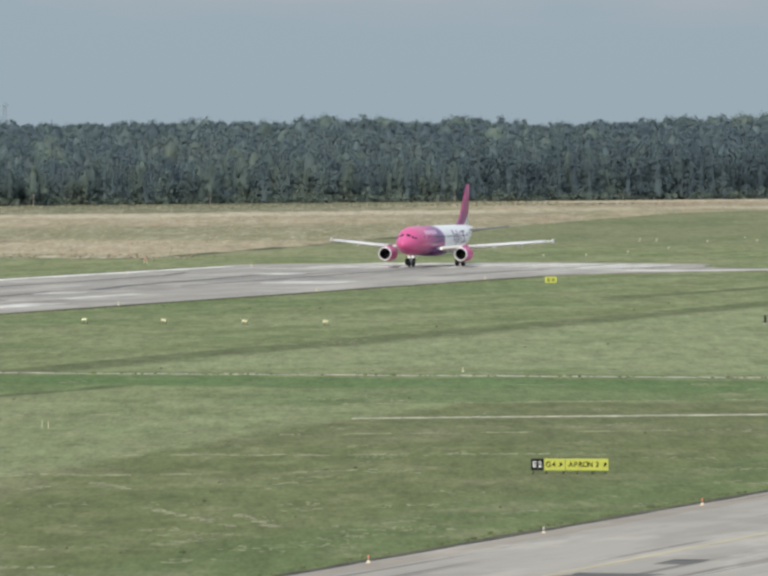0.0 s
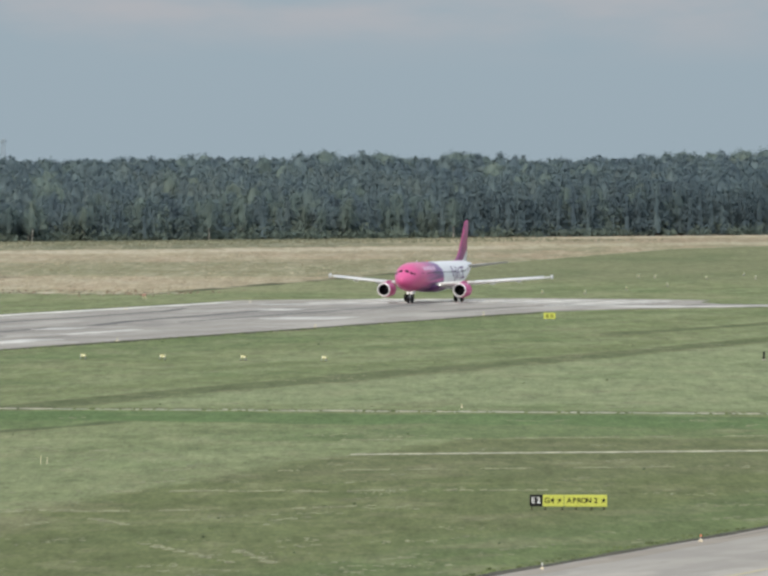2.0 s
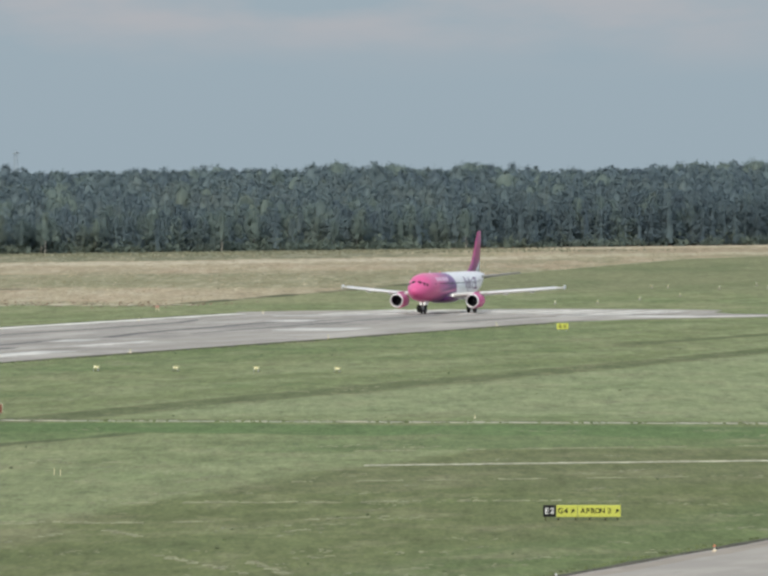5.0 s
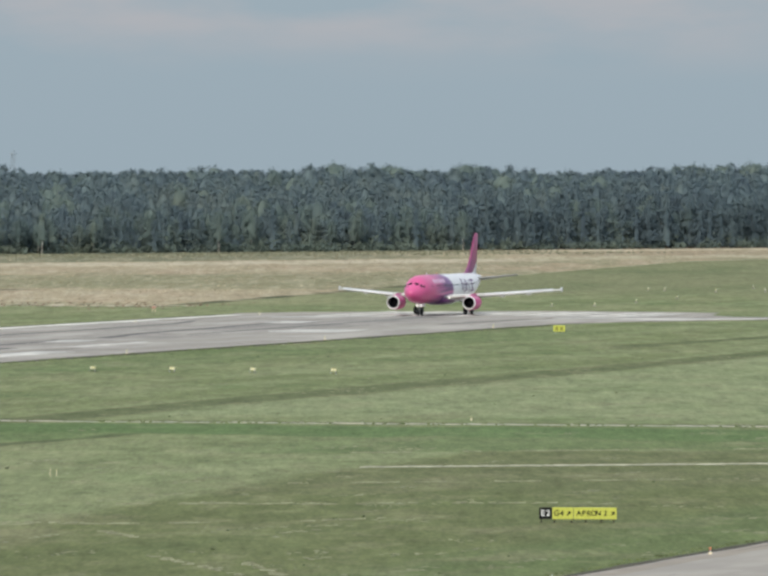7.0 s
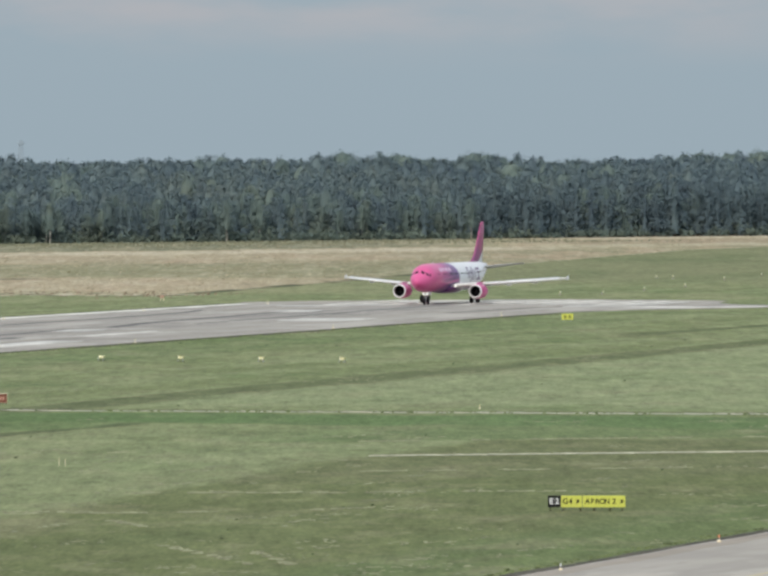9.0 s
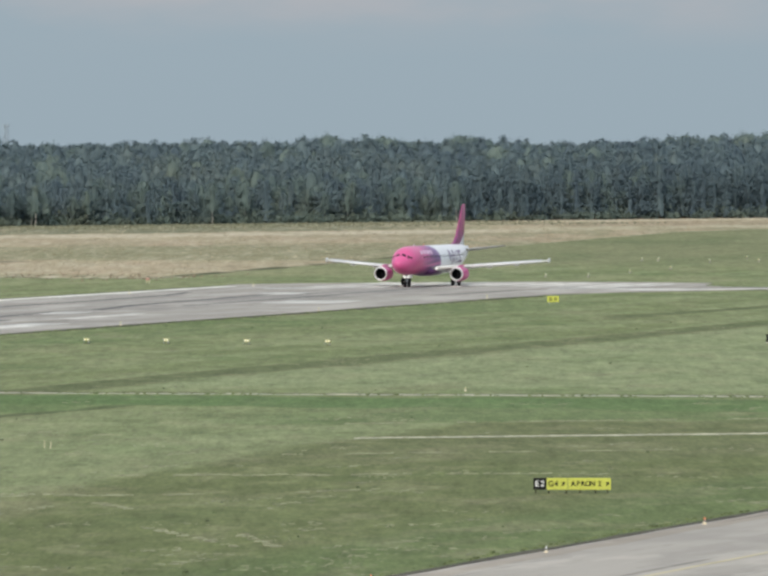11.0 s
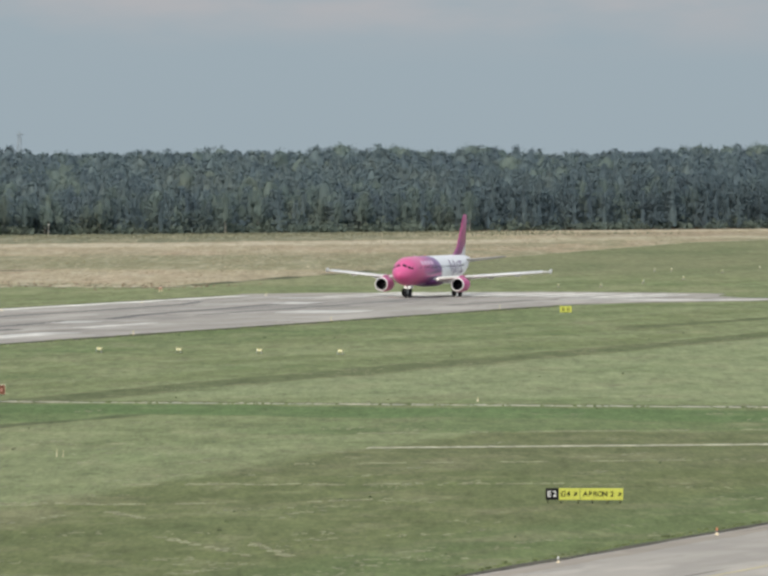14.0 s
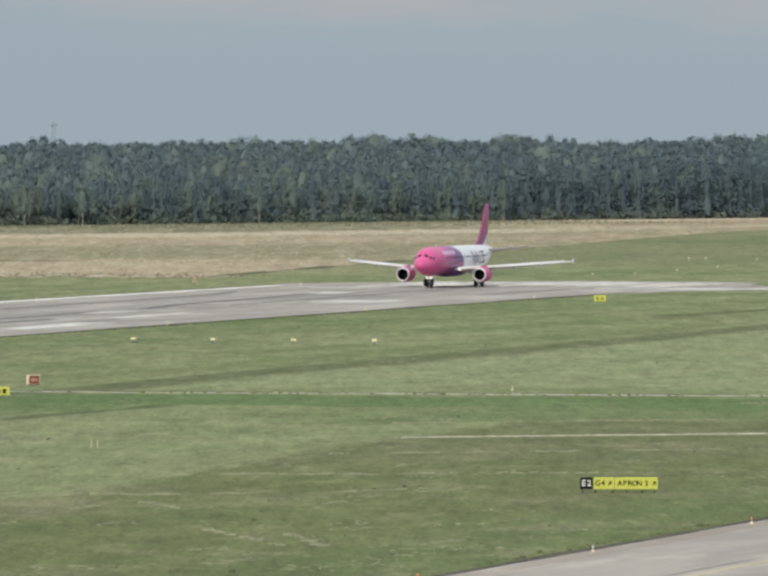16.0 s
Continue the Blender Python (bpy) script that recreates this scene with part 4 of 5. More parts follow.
def slope_lights():
    first = thing("slope_light", pose(57.6, -329, GZ, 0, 0, 0), "white approach slope light unit on short legs", "airfield light", "row of four slope lights")
    h = part("housing", box("housing", (0.5, 0.7, 0.3), (0, 0, 0.45), PALE_YELLOW, 0.04), first, "pale yellow housing")
    for k in (-0.15, 0.15):
        part("lens", spun("lens", [(-0.37, 0.001), (-0.37, 0.07), (-0.34, 0.085)], LAMP, "Y", 12, (k, 0, 0.46)), h, "lit lens")
    part("visor", box("visor", (0.52, 0.2, 0.02), (0, -0.4, 0.61), PALE_YELLOW), h)
    for x, y in ((-0.28, -0.3), (0.28, -0.3), (0, 0.35)):
        part("leg", rod("leg", (x, y, 0), (x, y, 0.34), 0.03, 0.03, STEEL), first)
    part("base", box("base", (0.7, 0.9, 0.04), (0, 0, 0.02), SOIL, 0.01), first)
    for k in (1, 2, 3):
        copy_thing(first, pose(57.6 + 9.1 * k, -329.2, GZ))


def edge_light(at, top, label, group, size=1.0):
    s = thing("edge_light", at, label, "airfield light", group)
    part("base", spun("base", [(0, 0.001), (0, 0.17 * size), (0.09 * size, 0.16 * size), (0.2 * size, 0.07 * size), (0.22 * size, 0.001)], CREAM, "Z", 14), s, "cream conical base")
    part("stem", rod("stem", (0, 0, 0.2 * size), (0, 0, 0.34 * size), 0.025 * size, 0.025 * size, STEEL), s)
    part("globe", spun("globe", [(0.32 * size, 0.04 * size), (0.36 * size, 0.075 * size), (0.46 * size, 0.07 * size), (0.52 * size, 0.03 * size), (0.53 * size, 0.001)], top, "Z", 14), s)
    return s


def lights():
    a = edge_light(pose(228.9, -736, 0), ORANGE, "white-based edge light with an orange cap", "taxiway edge lights", 0.85)
    copy_thing(a, pose(228.7, -806, 0))
    copy_thing(a, pose(228.9, -701, 0))
    edge_light(pose(228.9, -772, 0), WHITE, "low white edge light at the taxiway border", "taxiway edge lights", 0.7)
    b = edge_light(pose(-23.7, -61, 0), PALE_YELLOW, "runway edge light with a pale yellow cap", "runway edge lights", 0.9)
    for x, y in ((34.0, -82), (35.3, -248), (34.9, -165), (-24.0, -121), (-23.6, -2)):
        copy_thing(b, pose(x, y, 0))
    m = thing("approach_light", pose(2, 92, GZ), "low approach light on a thin pole in grass", "airfield light", "approach lights")
    part("pole", rod("pole", (0, 0, 0), (0, 0, 0.34), 0.05, 0.04, STEEL), m)
    head = part("head", spun("head", [(-0.16, 0.001), (-0.16, 0.1), (0.1, 0.12), (0.2, 0.02)], LIGHT_HEAD, "Y", 12, (0, 0, 0.42)), m)
    part("lens", spun("lens", [(-0.17, 0.001), (-0.17, 0.08), (-0.165, 0.085)], LENS, "Y", 12, (0, 0, 0.42)), head, "amber lens")
    part("base", box("base", (0.4, 0.4, 0.1), (0, 0, 0.05), CONCRETE, 0.01), m)
    for x, y in ((0.1, 125), (-3.2, 164), (-14.7, 236), (-18, 276), (-8, 244), (-29.8, 248), (-27.1, 249), (1.0, 305), (-3.5, 87)):
        copy_thing(m, pose(x, y, GZ))


def drain():
    d = thing("drainage_channel", pose(0, 0, GZ), "long pale concrete drainage channel of separate slabs", "drain")
    me = []
    for v in range(3):
        bm = bmesh.new()
        prof = [(-0.42, -0.1), (-0.38, 0.02 + 0.02 * v), (-0.22, 0.03), (0, -0.03), (0.22, 0.05), (0.38, 0.06), (0.42, -0.1)]
        vs0 = [bm.verts.new((-1.42, y, z)) for y, z in prof]
        vs1 = [bm.verts.new((1.42, y, z)) for y, z in prof]
        for i in range(len(prof) - 1):
            bm.faces.new((vs0[i], vs0[i + 1], vs1[i + 1], vs1[i]))
        bm.faces.new(vs0), bm.faces.new(vs1[::-1])
        me.append(solid("slab", bm, OLD_CONCRETE))
    rng = random.Random(5)
    for k in range(62):
        x = 40 + 3.0 * k
        y = -506.5 + (x - 40) * 0.098
        if rng.random() < 0.05:
            continue
        part("slab", me[k % 3], d, at=pose(x, y, rng.uniform(-0.02, 0.03), rng.uniform(-1.5, 2), 0, 5.6 + rng.uniform(-0.6, 0.6)))


def stakes():
    for k, (x, y, h) in enumerate(((151.2, -626, 0.5), (151.75, -626.2, 0.44))):
        st = thing("marker_stake", pose(x, y, GZ), "thin pale wooden marker stake in grass", "stake", "marker stakes")
        part("post", rod("post", (0, 0, 0), (0.02, 0, h), 0.03, 0.022, CREAM, 8), st)
        part("cap", box("cap", (0.07, 0.07, 0.04), (0.02, 0, h + 0.01), PALE_YELLOW, 0.008), st)
    edge_light(pose(143.5, -483.8, GZ), PALE_YELLOW, "small pale marker light beside the drain", "", 0.65)


stakes()
taxi_sign()
small_signs()
slope_lights()
lights()
drain()


# ---- hay, tussocks ----
def windrows():
    rng = np.random.default_rng(3)
    rows = ((168, -601, 199, -581, 1.25), (176, -672, 202, -662, 0.3), (170, -636, 197, -618, 0.5), (158, -570, 192, -546, 0.85), (134, -606, 150, -598, 0.4), (170, -675, 188, -669, 0.5), (172, -706, 180, -704, 0.5), (169, -712, 187, -702, 0.6), (198, -748, 210, -769, 0.25), (184, -715, 189.5, -724.5, 0.3), (205.5, -754, 212.5, -769, 0.2), (192, -697, 196, -690, 0.4))
    out, faint = [], []
    for x0, y0, x1, y1, dense in rows:
        n = int(900 * dense * math.hypot(x1 - x0, y1 - y0) / 30)
        t = rng.random(n)
        keep = np.array([noise.noise((q * 9, y0, 0)) > (-0.6 if dense > 1 else 0.0) for q in t])
        t = t[keep]
        n = len(t)
        c = np.stack([x0 + (x1 - x0) * t + rng.normal(0, 0.15, n), y0 + (y1 - y0) * t + rng.normal(0, 0.3, n), np.full(n, GZ)], 1)
        w, h = rng.uniform(0.10, 0.3, n), rng.uniform(0.03, 0.09, n)
        ang = rng.uniform(-1.0, 1.0, n)
        u = np.stack([np.cos(ang), np.sin(ang), np.zeros(n)], 1) * w[:, None]
        v = np.stack([-np.sin(ang) * h * 1.5, np.cos(ang) * h * 1.5, h], 1)
        (out if dense > 1 else faint).append(np.stack([c - u, c + u, c + u * 0.7 + v, c - u * 0.8 + v], 1))
    tagged(new("thin_hay_lines", quads_mesh("thin_hay_lines", np.concatenate(faint), CLIPPED)), "faint broken lines of dry cut grass", "hay", kind="stuff")
    tagged(new("hay_swaths", quads_mesh("hay_swaths", np.concatenate(out), STRAW)), "thin lines of pale cut hay on grass", "hay", kind="stuff")


def tufts(name, n, centre_fn, hmin, hmax, material, label, category, wide=0.5):
    rng = np.random.default_rng(len(name))
    c = centre_fn(rng, n)
    n = len(c)
    k = 3
    c = np.repeat(c, k, 0) + rng.normal(0, 0.08, (n * k, 3)) * np.array([1, 1, 0])
    h = np.repeat(rng.uniform(hmin, hmax, n), k) * rng.uniform(0.6, 1.2, n * k)
    w = h * wide * rng.uniform(0.5, 1.1, n * k)
    ang = rng.normal(0.2, 0.5, n * k)
    u = np.stack([np.cos(ang), np.sin(ang), np.zeros(n * k)], 1) * w[:, None]
    lean = np.stack([rng.normal(0, 0.3, n * k) * h, (0.35 + np.abs(rng.normal(0, 0.6, n * k))) * h, h], 1)
    q = np.stack([c - u * 0.6, c + u * 0.6, c + u + lean, c - u + lean * 0.9], 1)
    tagged(new(name, quads_mesh(name, q, material)), label, category, kind="stuff")


def wedge(rng, n, d0, d1, spread=0.051, pull=1.6):
    """Places on the ground between two distances from the viewer."""
    d = d0 + (d1 - d0) * rng.random(n) ** pull
    s = rng.uniform(-spread, spread, n) * d
    a = radians(16.28)
    return np.stack([EYE[0] - d * math.sin(a) + s * math.cos(a), EYE[1] + d * math.cos(a) + s * math.sin(a), np.full(n, GZ)], 1)


def near_grass(rng, n):
    p = wedge(rng, n, 440, 1250)
    keep = ((p[:, 0] > 36.5) & (p[:, 0] < 227.6)) & ~((p[:, 0] > 200) & (p[:, 0] < 216) & (np.abs(p[:, 1] + 694.5) < 3))
    keep &= np.abs(p[:, 1] + 506.5 - (p[:, 0] - 40) * 0.098) > 2.2
    return p[keep]


def clippings():
    """Short, broken pale streaks of dry clippings scattered over the sward."""
    rng = np.random.default_rng(8)
    at = near_grass(rng, 260)
    out = []
    for c in at:
        n = int(rng.integers(5, 22))
        half = rng.uniform(0.5, 3.2)
        t = rng.uniform(-half, half, n)
        turn = radians(16) + rng.normal(0, 0.7)
        p = np.stack([c[0] + t * math.cos(turn) + rng.normal(0, 0.2, n), c[1] + t * math.sin(turn) + rng.normal(0, 1.6, n), np.full(n, GZ)], 1)
        w, h = rng.uniform(0.08, 0.3, n), rng.uniform(0.015, 0.05, n)
        u = np.stack([w * math.cos(turn), w * math.sin(turn), 0 * w], 1)
        v = np.stack([-2 * h * math.sin(turn), 2 * h * math.cos(turn), h], 1)
        out.append(np.stack([p - u, p + u, p + u * 0.7 + v, p - u * 0.8 + v], 1))
    tagged(new("grass_clippings", quads_mesh("grass_clippings", np.concatenate(out), CLIPPED)), "scattered pale dry grass clippings", "grass", kind="stuff")


windrows()
clippings()
tufts("dark_weeds", 45, near_grass, 0.06, 0.13, DARK_WEED, "scattered dark weeds in mown grass", "weeds", 0.9)


def straw_field(rng, n):
    p = wedge(rng, n, 1250, 2350, 0.052, 1.0)
    edge = -0.869 * p[:, 0] + 0.495 * p[:, 1]
    return p[(p[:, 0] + 0.105 * p[:, 1] + 5 * np.maximum(66 - p[:, 1], 0) < -56) & (edge < 600)]


def wood_foot(rng, n):
    s, d = rng.uniform(-165, 30, n), -1.0 - 70 * rng.random(n) ** 1.6
    return np.stack([-241.6 + 0.495 * s - 0.869 * d, 820 + 0.869 * s + 0.495 * d, np.full(n, GZ)], 1)


def kerbside(rng, n):
    y = rng.uniform(-640, -60, n)
    a = np.stack([36.7 + rng.normal(0, 0.4, n), y, np.full(n, GZ)], 1)
    b = np.stack([226.7 + rng.normal(0, 0.22, n // 3), rng.uniform(-880, -600, n // 3), np.full(n // 3, GZ)], 1)
    x = rng.uniform(40, 226, n)
    n = n // 5
    x = x[:n]
    c = np.stack([x, -507.0 + (x - 40) * 0.098 + rng.normal(0, 0.25, n), np.full(n, GZ)], 1)
    return np.concatenate([a, b, c])


tufts("dry_grass_stalks", 5000, straw_field, 0.035, 0.11, DRY_STALKS, "tall dry straw-coloured grass in the unmown field", "dry grass", 1.3)
tufts("brown_weeds", 4500, straw_field, 0.04, 0.12, BROWN_STALKS, "brown seeding weeds in the straw-coloured field", "weeds", 1.2)
tufts("wood_edge_tussocks", 2600, wood_foot, 0.06, 0.26, TUSSOCK, "rough dark green tussocks in front of the wood", "tussocks", 0.9)
def rusty_places(rng, n):
    s, d = rng.uniform(14, 160, n), -1.0 - 7 * rng.random(n) ** 1.5
    a = np.stack([-241.6 + 0.495 * s - 0.869 * d, 820 + 0.869 * s + 0.495 * d, np.full(n, GZ)], 1)
    x = rng.uniform(-100, -52, n // 2)
    b = np.stack([x, 68 + rng.normal(0, 14, n // 2), np.full(n // 2, GZ)], 1)
    return np.concatenate([a, b])


tufts("rust_brown_weeds", 420, rusty_places, 0.05, 0.22, RUST, "rust-brown seeding weeds along the field's edges", "weeds", 0.9)
tufts("long_edge_grass", 1100, kerbside, 0.05, 0.15, EDGE_GRASS, "longer grass along paved edges and the drain", "grass", 0.9)


# ---- the wood ----
BACK = Vector((-0.28, 0.96, 0))
FOOT, ALONG, INTO = Vector((-241.6, 820, GZ)), Vector((0.495, 0.869, 0)), Vector((-0.869, 0.495, 0))


def crown(rng, h, kind, boughs, leaves, leaf, low):
    """Corners of leaf sprays that clothe the boughs of a crown reaching from low * h to h."""
    t = (np.arange(boughs) + rng.random(boughs)) / boughs
    if kind == "pine":
        t = t ** 0.8
        wide = h * (rng.uniform(0.22, 0.31) if low < 0.2 else rng.uniform(0.15, 0.21))
        reach = wide * np.clip(1 - t ** (rng.uniform(0.95, 1.5) if low < 0.2 else rng.uniform(1.9, 3.2)), 0.05, 1) * rng.uniform(0.6, 1.15, boughs)
        size, flat = (0.6 + (0.75 if low < 0.2 else 0.5) * (1 - t)) * rng.uniform(0.7, 1.2, boughs), (0.42 if low < 0.2 else 0.6)
    else:
        wide = h * rng.uniform(0.16, 0.21)
        reach = wide * np.sqrt(np.clip(1 - (1.75 * t - 0.8) ** 2, 0.05, 1)) * rng.uniform(0.55, 1.1, boughs)
        size, flat = 0.85 * rng.uniform(0.65, 1.2, boughs), 0.75
    ang = rng.uniform(0, 2 * np.pi, boughs)
    top = h - 0.3 * size
    z = low * h + (top - low * h) * t
    mid = np.stack([np.cos(ang) * reach, np.sin(ang) * reach, z], 1)
    b = np.repeat(np.arange(boughs), leaves)
    n = len(b)
    off = rng.normal(0, 0.68, (n, 3)) * np.array([1, 1, flat])
    c = mid[b] + off * size[b][:, None]
    away = c * np.array([1, 1, 0])
    away /= np.linalg.norm(away, axis=1)[:, None] + 0.3
    soft = away * 0.8 + off * 0.3 + np.array([0, 0, 0.7])
    nrm = soft + rng.normal(0, 0.3, (n, 3))
    soft /= np.linalg.norm(soft, axis=1)[:, None]
    nrm /= np.linalg.norm(nrm, axis=1)[:, None]
    u = np.cross(nrm, rng.normal(0, 1, (n, 3)))
    u /= np.linalg.norm(u, axis=1)[:, None]
    v = np.cross(nrm, u)
    s = leaf * rng.uniform(0.6, 1.25, n)
    u, v = u * s[:, None], v * s[:, None] * 0.62
    sprays = np.stack([c - u, c - v, c + u, c + v], 1)
    # dense inner mass of twigs and needles, as uneven facets
    rings, sides = 6, 9
    level = np.linspace(0, 1, rings + 1)
    if kind == "pine":
        girth = wide * (1 - level ** (1.2 if low < 0.2 else 2.5)) * (0.3 if low < 0.2 else 0.6)
    else:
        girth = wide * np.sqrt(np.clip(1 - (1.75 * level - 0.8) ** 2, 0, 1)) * (0.4 if low < 0.35 else 0.62)
    turn = np.arange(sides) * 2 * np.pi / sides
    r = girth[:, None] * rng.uniform(0.75, 1.2, (rings + 1, sides))
    hull = np.stack([r * np.cos(turn), r * np.sin(turn), np.broadcast_to((low * h + (0.97 * h - low * h) * level)[:, None], r.shape) + rng.uniform(-0.3, 0.3, r.shape)], 2)
    nxt = np.roll(hull, -1, axis=1)
    faces = np.stack([hull[:-1], nxt[:-1], nxt[1:], hull[1:]], 2).reshape(-1, 4, 3)
    round_off = faces * np.array([1, 1, 0])
    round_off = round_off / (np.linalg.norm(round_off, axis=2)[:, :, None] + 0.05) * 0.8 + np.array([0, 0, 0.65])
    round_off /= np.linalg.norm(round_off, axis=2)[:, :, None]
    return np.concatenate([sprays, faces]), np.concatenate([np.repeat(soft[:, None, :], 4, axis=1), round_off])


def trunk_mesh(rng, h, r, material):
    bends = [(rng.uniform(-0.12, 0.12), rng.uniform(-0.12, 0.12)) for _ in range(7)]
    rings = []
    for i, (dx, dy) in enumerate(bends):
        s = i / 6
        rad = r * (1 - 0.85 * s) * (1.25 if i == 0 else 1)
        rings.append([(dx * (i > 0) + rad * math.cos(2 * math.pi * k / 8), dy * (i > 0) + rad * math.sin(2 * math.pi * k / 8), s * h * 0.8) for k in range(8)])
    return loft("trunk", rings, material)


def tree_kind(name, seed, kind, h, leaf_mat, bark, label):
    rng = np.random.default_rng(seed)
    t = thing(name, pose(0, 0, 0), label, "tree", "trees at the wood's edge")
    part("trunk", trunk_mesh(rng, h, 0.016 * h, bark), t)
    for k in range(5):
        z = h * (0.3 + 0.12 * k)
        a = rng.uniform(0, 6.28)
        l = h * 0.13
        part("limb", rod("limb", (0, 0, z), (l * math.cos(a), l * math.sin(a), z + l * 0.35), 0.05, 0.02, bark, 6), t)
    sprays, soft = crown(rng, h, kind, 46, 26, 0.235, 0.05 if kind == "pine" else 0.32)
    part("crown", quads_mesh("crown", sprays, leaf_mat, soft), t, "uneven crown of many leaf sprays")
    return t


LIGHT_STANDS = ((-180, -110), (-103, -90), (-50, -40), (-21, -9), (13, 21))
PALE_TRUNKS = (-136, -118, -62, 19)


def wood_edge():
    rng = random.Random(11)
    pines = [tree_kind("pine_tree", s, "pine", h, HAZED_PINE, BARK, "dark green pine with low boughs at the wood's edge, haze in its colour") for s, h in ((1, 10), (2, 12), (3, 9), (4, 13))]
    birches = [tree_kind("birch_tree", s, "birch", h, HAZED_BIRCH, BIRCH_BARK, "light green birch with a pale trunk at the wood's edge, haze in its leaf colour") for s, h in ((5, 10), (6, 12), (7, 8))]
    spruces = [tree_kind("conifer_tree", s, "pine", h, HAZED_SPRUCE, BARK, "dark blue-green conifer with low boughs at the wood's edge, haze in its colour") for s, h in ((8, 11), (9, 13), (10, 9.5))]
    used = set()

    def plant(src, s, d, k):
        at = FOOT + ALONG * s + INTO * d
        m = pose(at.x, at.y, GZ, 0, 0, rng.uniform(0, 360)) @ Matrix.Diagonal((k, k, k, 1))
        ob = src if src.name not in used else copy_thing(src, m)
        used.add(src.name)
        ob.matrix_basis = m

    s = -172.0
    while s < 165:
        stand = any(a < s < b for a, b in LIGHT_STANDS)
        pool = birches if stand or (s < 20 and rng.random() < 0.12) else pines if s < 24 else spruces
        plant(rng.choice(pool), s, rng.uniform(0, 8), rng.uniform(0.75, 1.0) * (0.85 if s < 20 else 1.12))
        s += rng.uniform(2.0, 4.0)
    for s in PALE_TRUNKS:
        plant(birches[1], s, -5.0, 0.8)
    for k, src in enumerate(pines + birches + spruces):
        if src.name not in used:
            plant(src, -100 + 25.0 * k, 6, 0.9)


# taller crowns that break the skyline: along the wood, extra height, spread, kind
EMERGENT = ((-91, 0.8, 6, "pine"), (-65, 0.8, 3, "birch"), (-47, 0.8, 3, "pine"), (-21, 1.3, 6, "birch"), (0, 1.2, 7, "birch"), (27, 2.0, 5, "birch"), (35, 1.7, 6, "birch"),
            (52, 1.5, 1.5, "pine"), (61, 0.9, 1.5, "pine"), (82, 1.2, 2.5, "pine"), (96, 1.6, 1.5, "pine"), (106, 1.9, 4, "birch"), (114, 1.6, 4, "birch"), (126, 1.1, 4, "birch"), (135, 1.9, 3, "birch"), (144, 1.6, 5, "birch"))


def wood():
    rng = np.random.default_rng(21)
    pine, leafy, spruce = [[] for _ in range(8)], [[] for _ in range(8)], [[] for _ in range(4)]
    d, row = 5.0, 0
    while d < 196:
        for s in np.arange(-176, 176, 3.1 if row < 4 else 4.3):
            ss, dd = s + rng.uniform(-1.7, 1.7), d + rng.uniform(-2.5, 2.5)
            east = min(1, max(0, (ss - 18) / 18))
            slow = noise.noise((ss * 0.06 + 7, dd * 0.03, 3.3))
            h = float(np.interp(dd, (0, 35, 120, 200), (6.6 + 3.0 * east, 11.6 + 1.6 * east, 18.6 - 0.6 * east, 18.9 - 0.9 * east)))
            h *= rng.uniform(0.5, 1.12) if dd < 18 else 1.0
            h += (1.0 if dd < 140 else 0.6) * slow + rng.normal(0, 0.95 if dd < 140 else 0.4) + 0.004 * ss + 0.01 * max(0, ss - 70)
            kind = "birch" if noise.noise((ss * 0.05 + 2, dd * 0.05, 0)) > (0.12 if dd < 40 and ss < 24 else 0.36) else "pine"
            if dd > 155:
                for at, more, spread, sort in EMERGENT:
                    if abs(ss - at) < spread * 0.6:
                        h, kind = h + more * 0.9, sort
            c = FOOT + ALONG * float(ss) + BACK * float(dd)
            if row < 4:
                q, soft = crown(rng, h, kind, 37, 26, 0.245, 0.08)
            else:
                q, soft = crown(rng, h, kind, 22, 19, 0.26, max(0.45, 1 - 5.6 / h))
            q = q + np.array([c.x, c.y, GZ])
            pick = int(rng.integers(0, 8))
            if kind == "pine" and ss > 22 and dd < 55:
                spruce[pick // 2].append((q, soft))
            else:
                (pine if kind == "pine" else leafy)[pick].append((q, soft))
        row += 1
        d += 4.2 + 0.4 * row
    for group, name, mat, label in ((spruce, "conifer_wood", HAZED_SPRUCE, "dark blue-green conifers with boughs to the ground, haze in their colour"), (pine, "pine_wood", HAZED_PINE, "dense dark green pine wood with uneven tops, haze in its colour"), (leafy, "leafy_wood", HAZED_BIRCH, "lighter broadleaf crowns among the pines, haze in their colour")):
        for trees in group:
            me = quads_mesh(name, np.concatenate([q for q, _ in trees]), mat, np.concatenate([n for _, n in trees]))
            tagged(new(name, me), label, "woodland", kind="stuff")


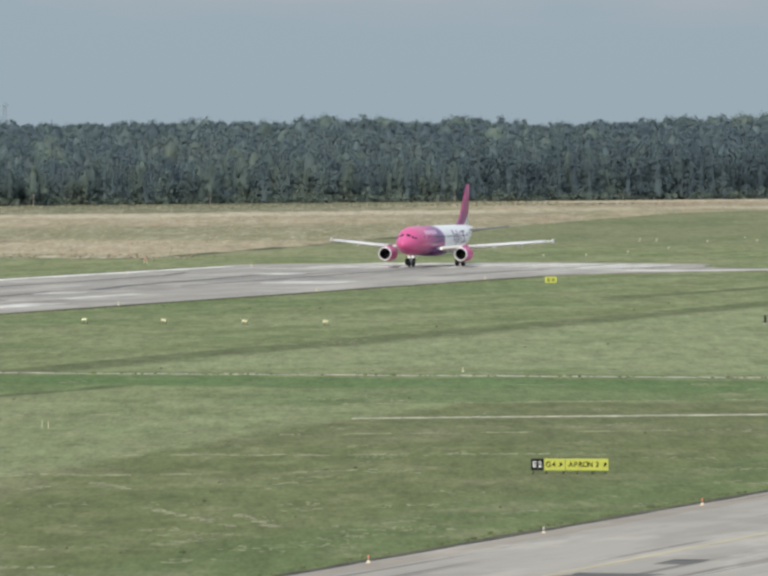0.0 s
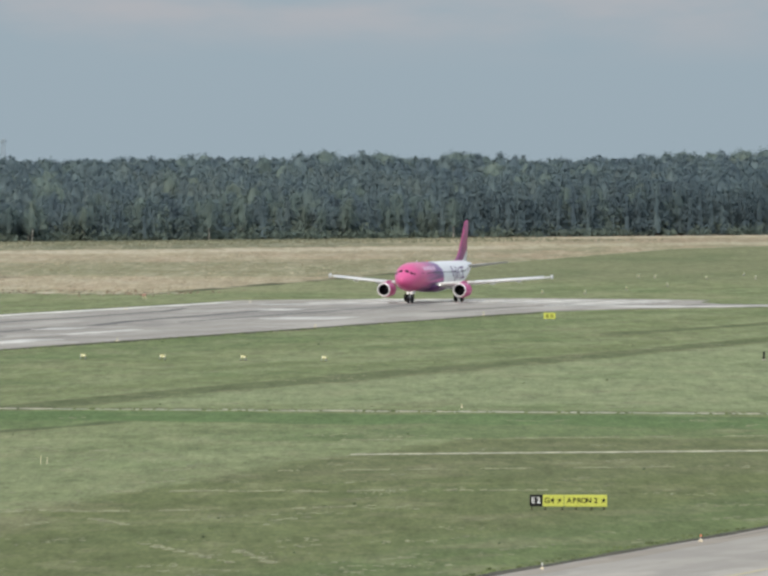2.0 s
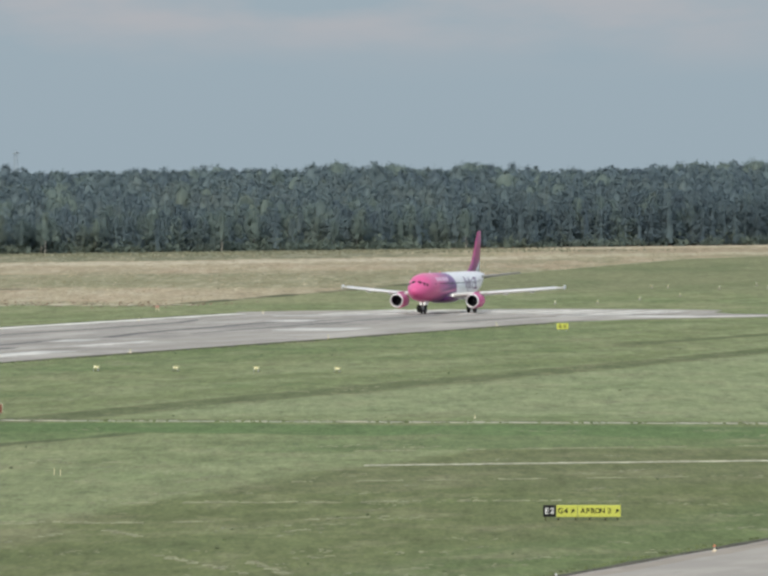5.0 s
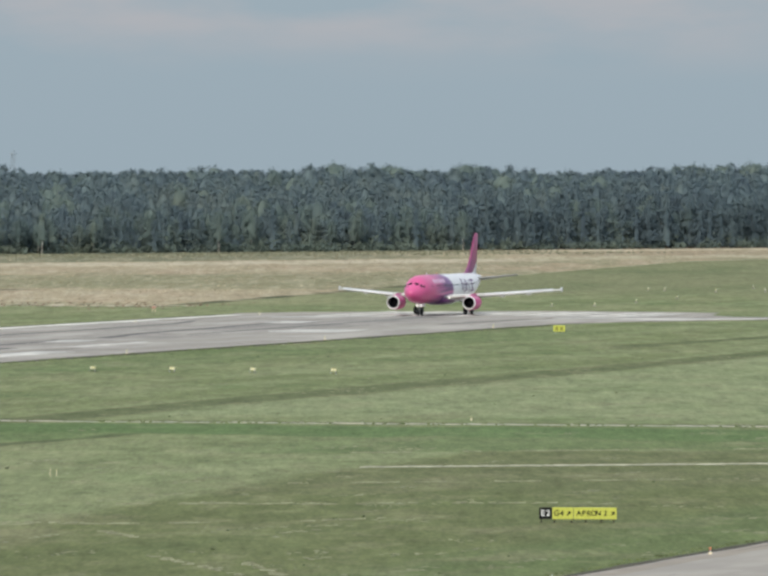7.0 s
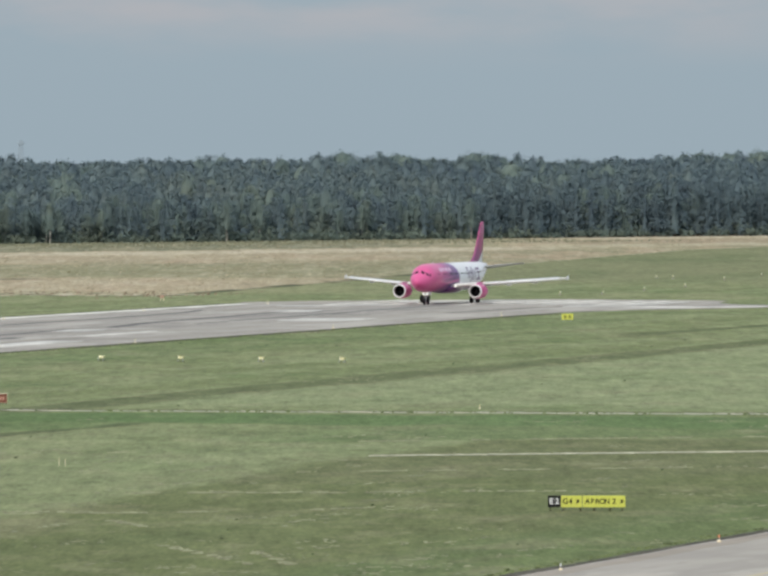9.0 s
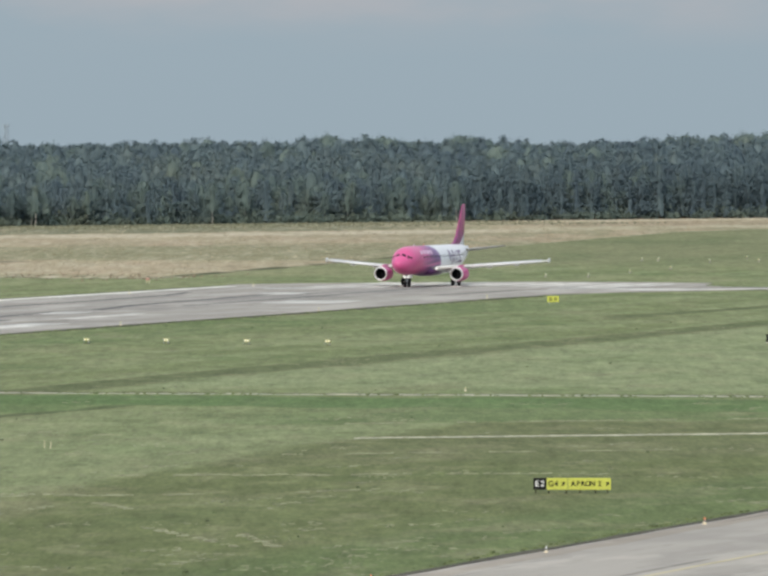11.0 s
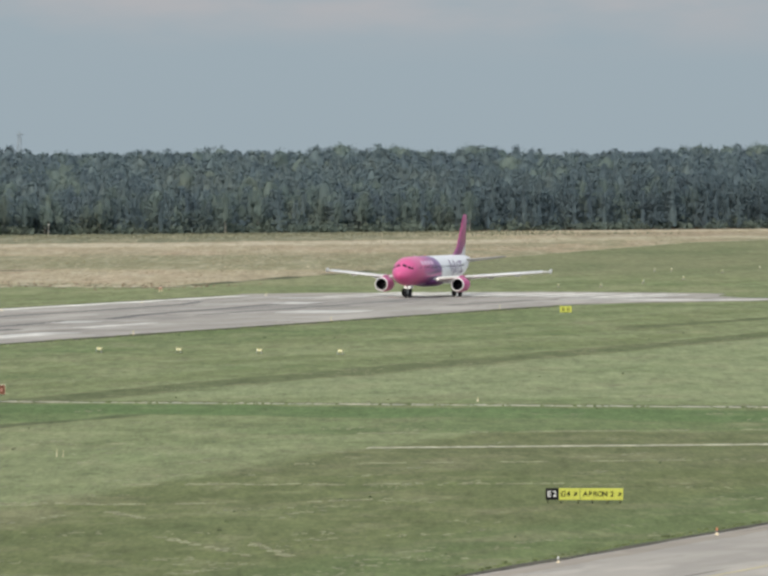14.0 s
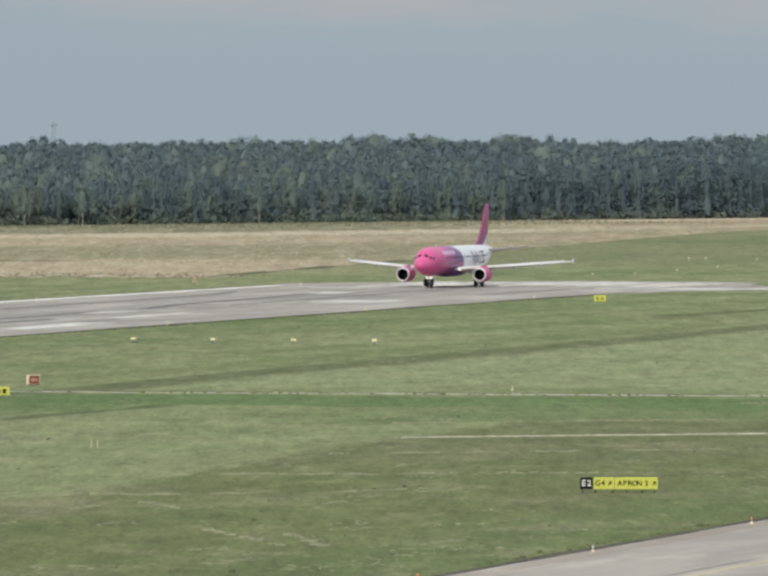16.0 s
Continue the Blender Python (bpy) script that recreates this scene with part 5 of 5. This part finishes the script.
def scrub(rng_seed=9):
    rng = np.random.default_rng(rng_seed)
    out = []
    for k in range(900):
        s, d = rng.uniform(-172, 165), rng.uniform(-3, 14)
        c = FOOT + ALONG * float(s) + INTO * float(d)
        if s > 22 and k % 2:
            continue
        h = rng.uniform(0.7, 2.2) if d < 2 else rng.uniform(2.0, 4.8)
        n = 60
        p = rng.normal(0, 1, (n, 3)) * np.array([h * 0.55, h * 0.55, h * 0.3]) + np.array([c.x, c.y, GZ + h * 0.45])
        p[:, 2] = np.maximum(p[:, 2], 0.05)
        u = rng.normal(0, 0.28, (n, 3))
        v = rng.normal(0, 0.28, (n, 3))
        out.append(np.stack([p - u, p - v, p + u, p + v], 1))
    tagged(new("scrub", quads_mesh("scrub", np.concatenate(out), HAZED_SCRUB)), "low green scrub along the wood's foot, haze in its colour", "bushes", kind="stuff")


def far_mast():
    a = radians(16.2)
    d, s = 3800.0, -158.6
    x, y = EYE[0] - d * math.sin(a) + s * math.cos(a), EYE[1] + d * math.cos(a) + s * math.sin(a)
    m = thing("lattice_mast", pose(x, y, GZ), "thin grey lattice mast far beyond the wood", "mast")
    h = 24.0
    for i, (fx, fy) in enumerate(((1, 1), (-1, 1), (-1, -1), (1, -1))):
        part("leg", rod("leg", (fx * 1.4, fy * 1.4, 0), (fx * 0.5, fy * 0.5, h), 0.09, 0.07, MAST_STEEL, 6), m)
    for k in range(12):
        z0, z1 = h * k / 12, h * (k + 1) / 12
        w0, w1 = 1.4 - 0.9 * k / 12, 1.4 - 0.9 * (k + 1) / 12
        for fy in (1, -1):
            f = 1 if k % 2 else -1
            part("brace", rod("brace", (-f * w0, fy * w0, z0), (f * w1, fy * w1, z1), 0.05, 0.05, MAST_STEEL, 5), m)
    part("platform", box("platform", (2.6, 2.6, 0.25), (0, 0, h - 1.2), MAST_STEEL), m)


wood_edge()
wood()
scrub()
far_mast()


# ---- motion of the airliner: metres rolled at each time ----
ROLLED = [(0, 0), (4.0, 0), (6.8, 0.03), (7.5, 0.15), (8.0, 0.36), (8.5, 0.68), (8.7, 0.85), (9.7, 1.8), (10.8, 3.1), (11.5, 4.3), (12.0, 5.2), (12.5, 6.15),
          (13.0, 7.2), (13.5, 8.4), (14.0, 9.7), (14.5, 11.1), (15.0, 12.7), (15.5, 14.4), (16.0, 16.2)]


def motions():
    home = AIRLINER.matrix_basis.translation.copy()
    walk(AIRLINER, [(t, Matrix.Translation(home + Vector((0, -s, 0)))) for t, s in ROLLED])
    ts = [t for t, _ in ROLLED]
    ss = [s for _, s in ROLLED]
    for hub, at, r in WHEELS:
        rows = []
        for k in range(0, 81):
            t = 0.2 * k
            rows.append((t, Matrix.Translation(at) @ Matrix.Rotation(float(np.interp(t, ts, ss)) / r, 4, "X")))
        walk(hub, rows)


motions()
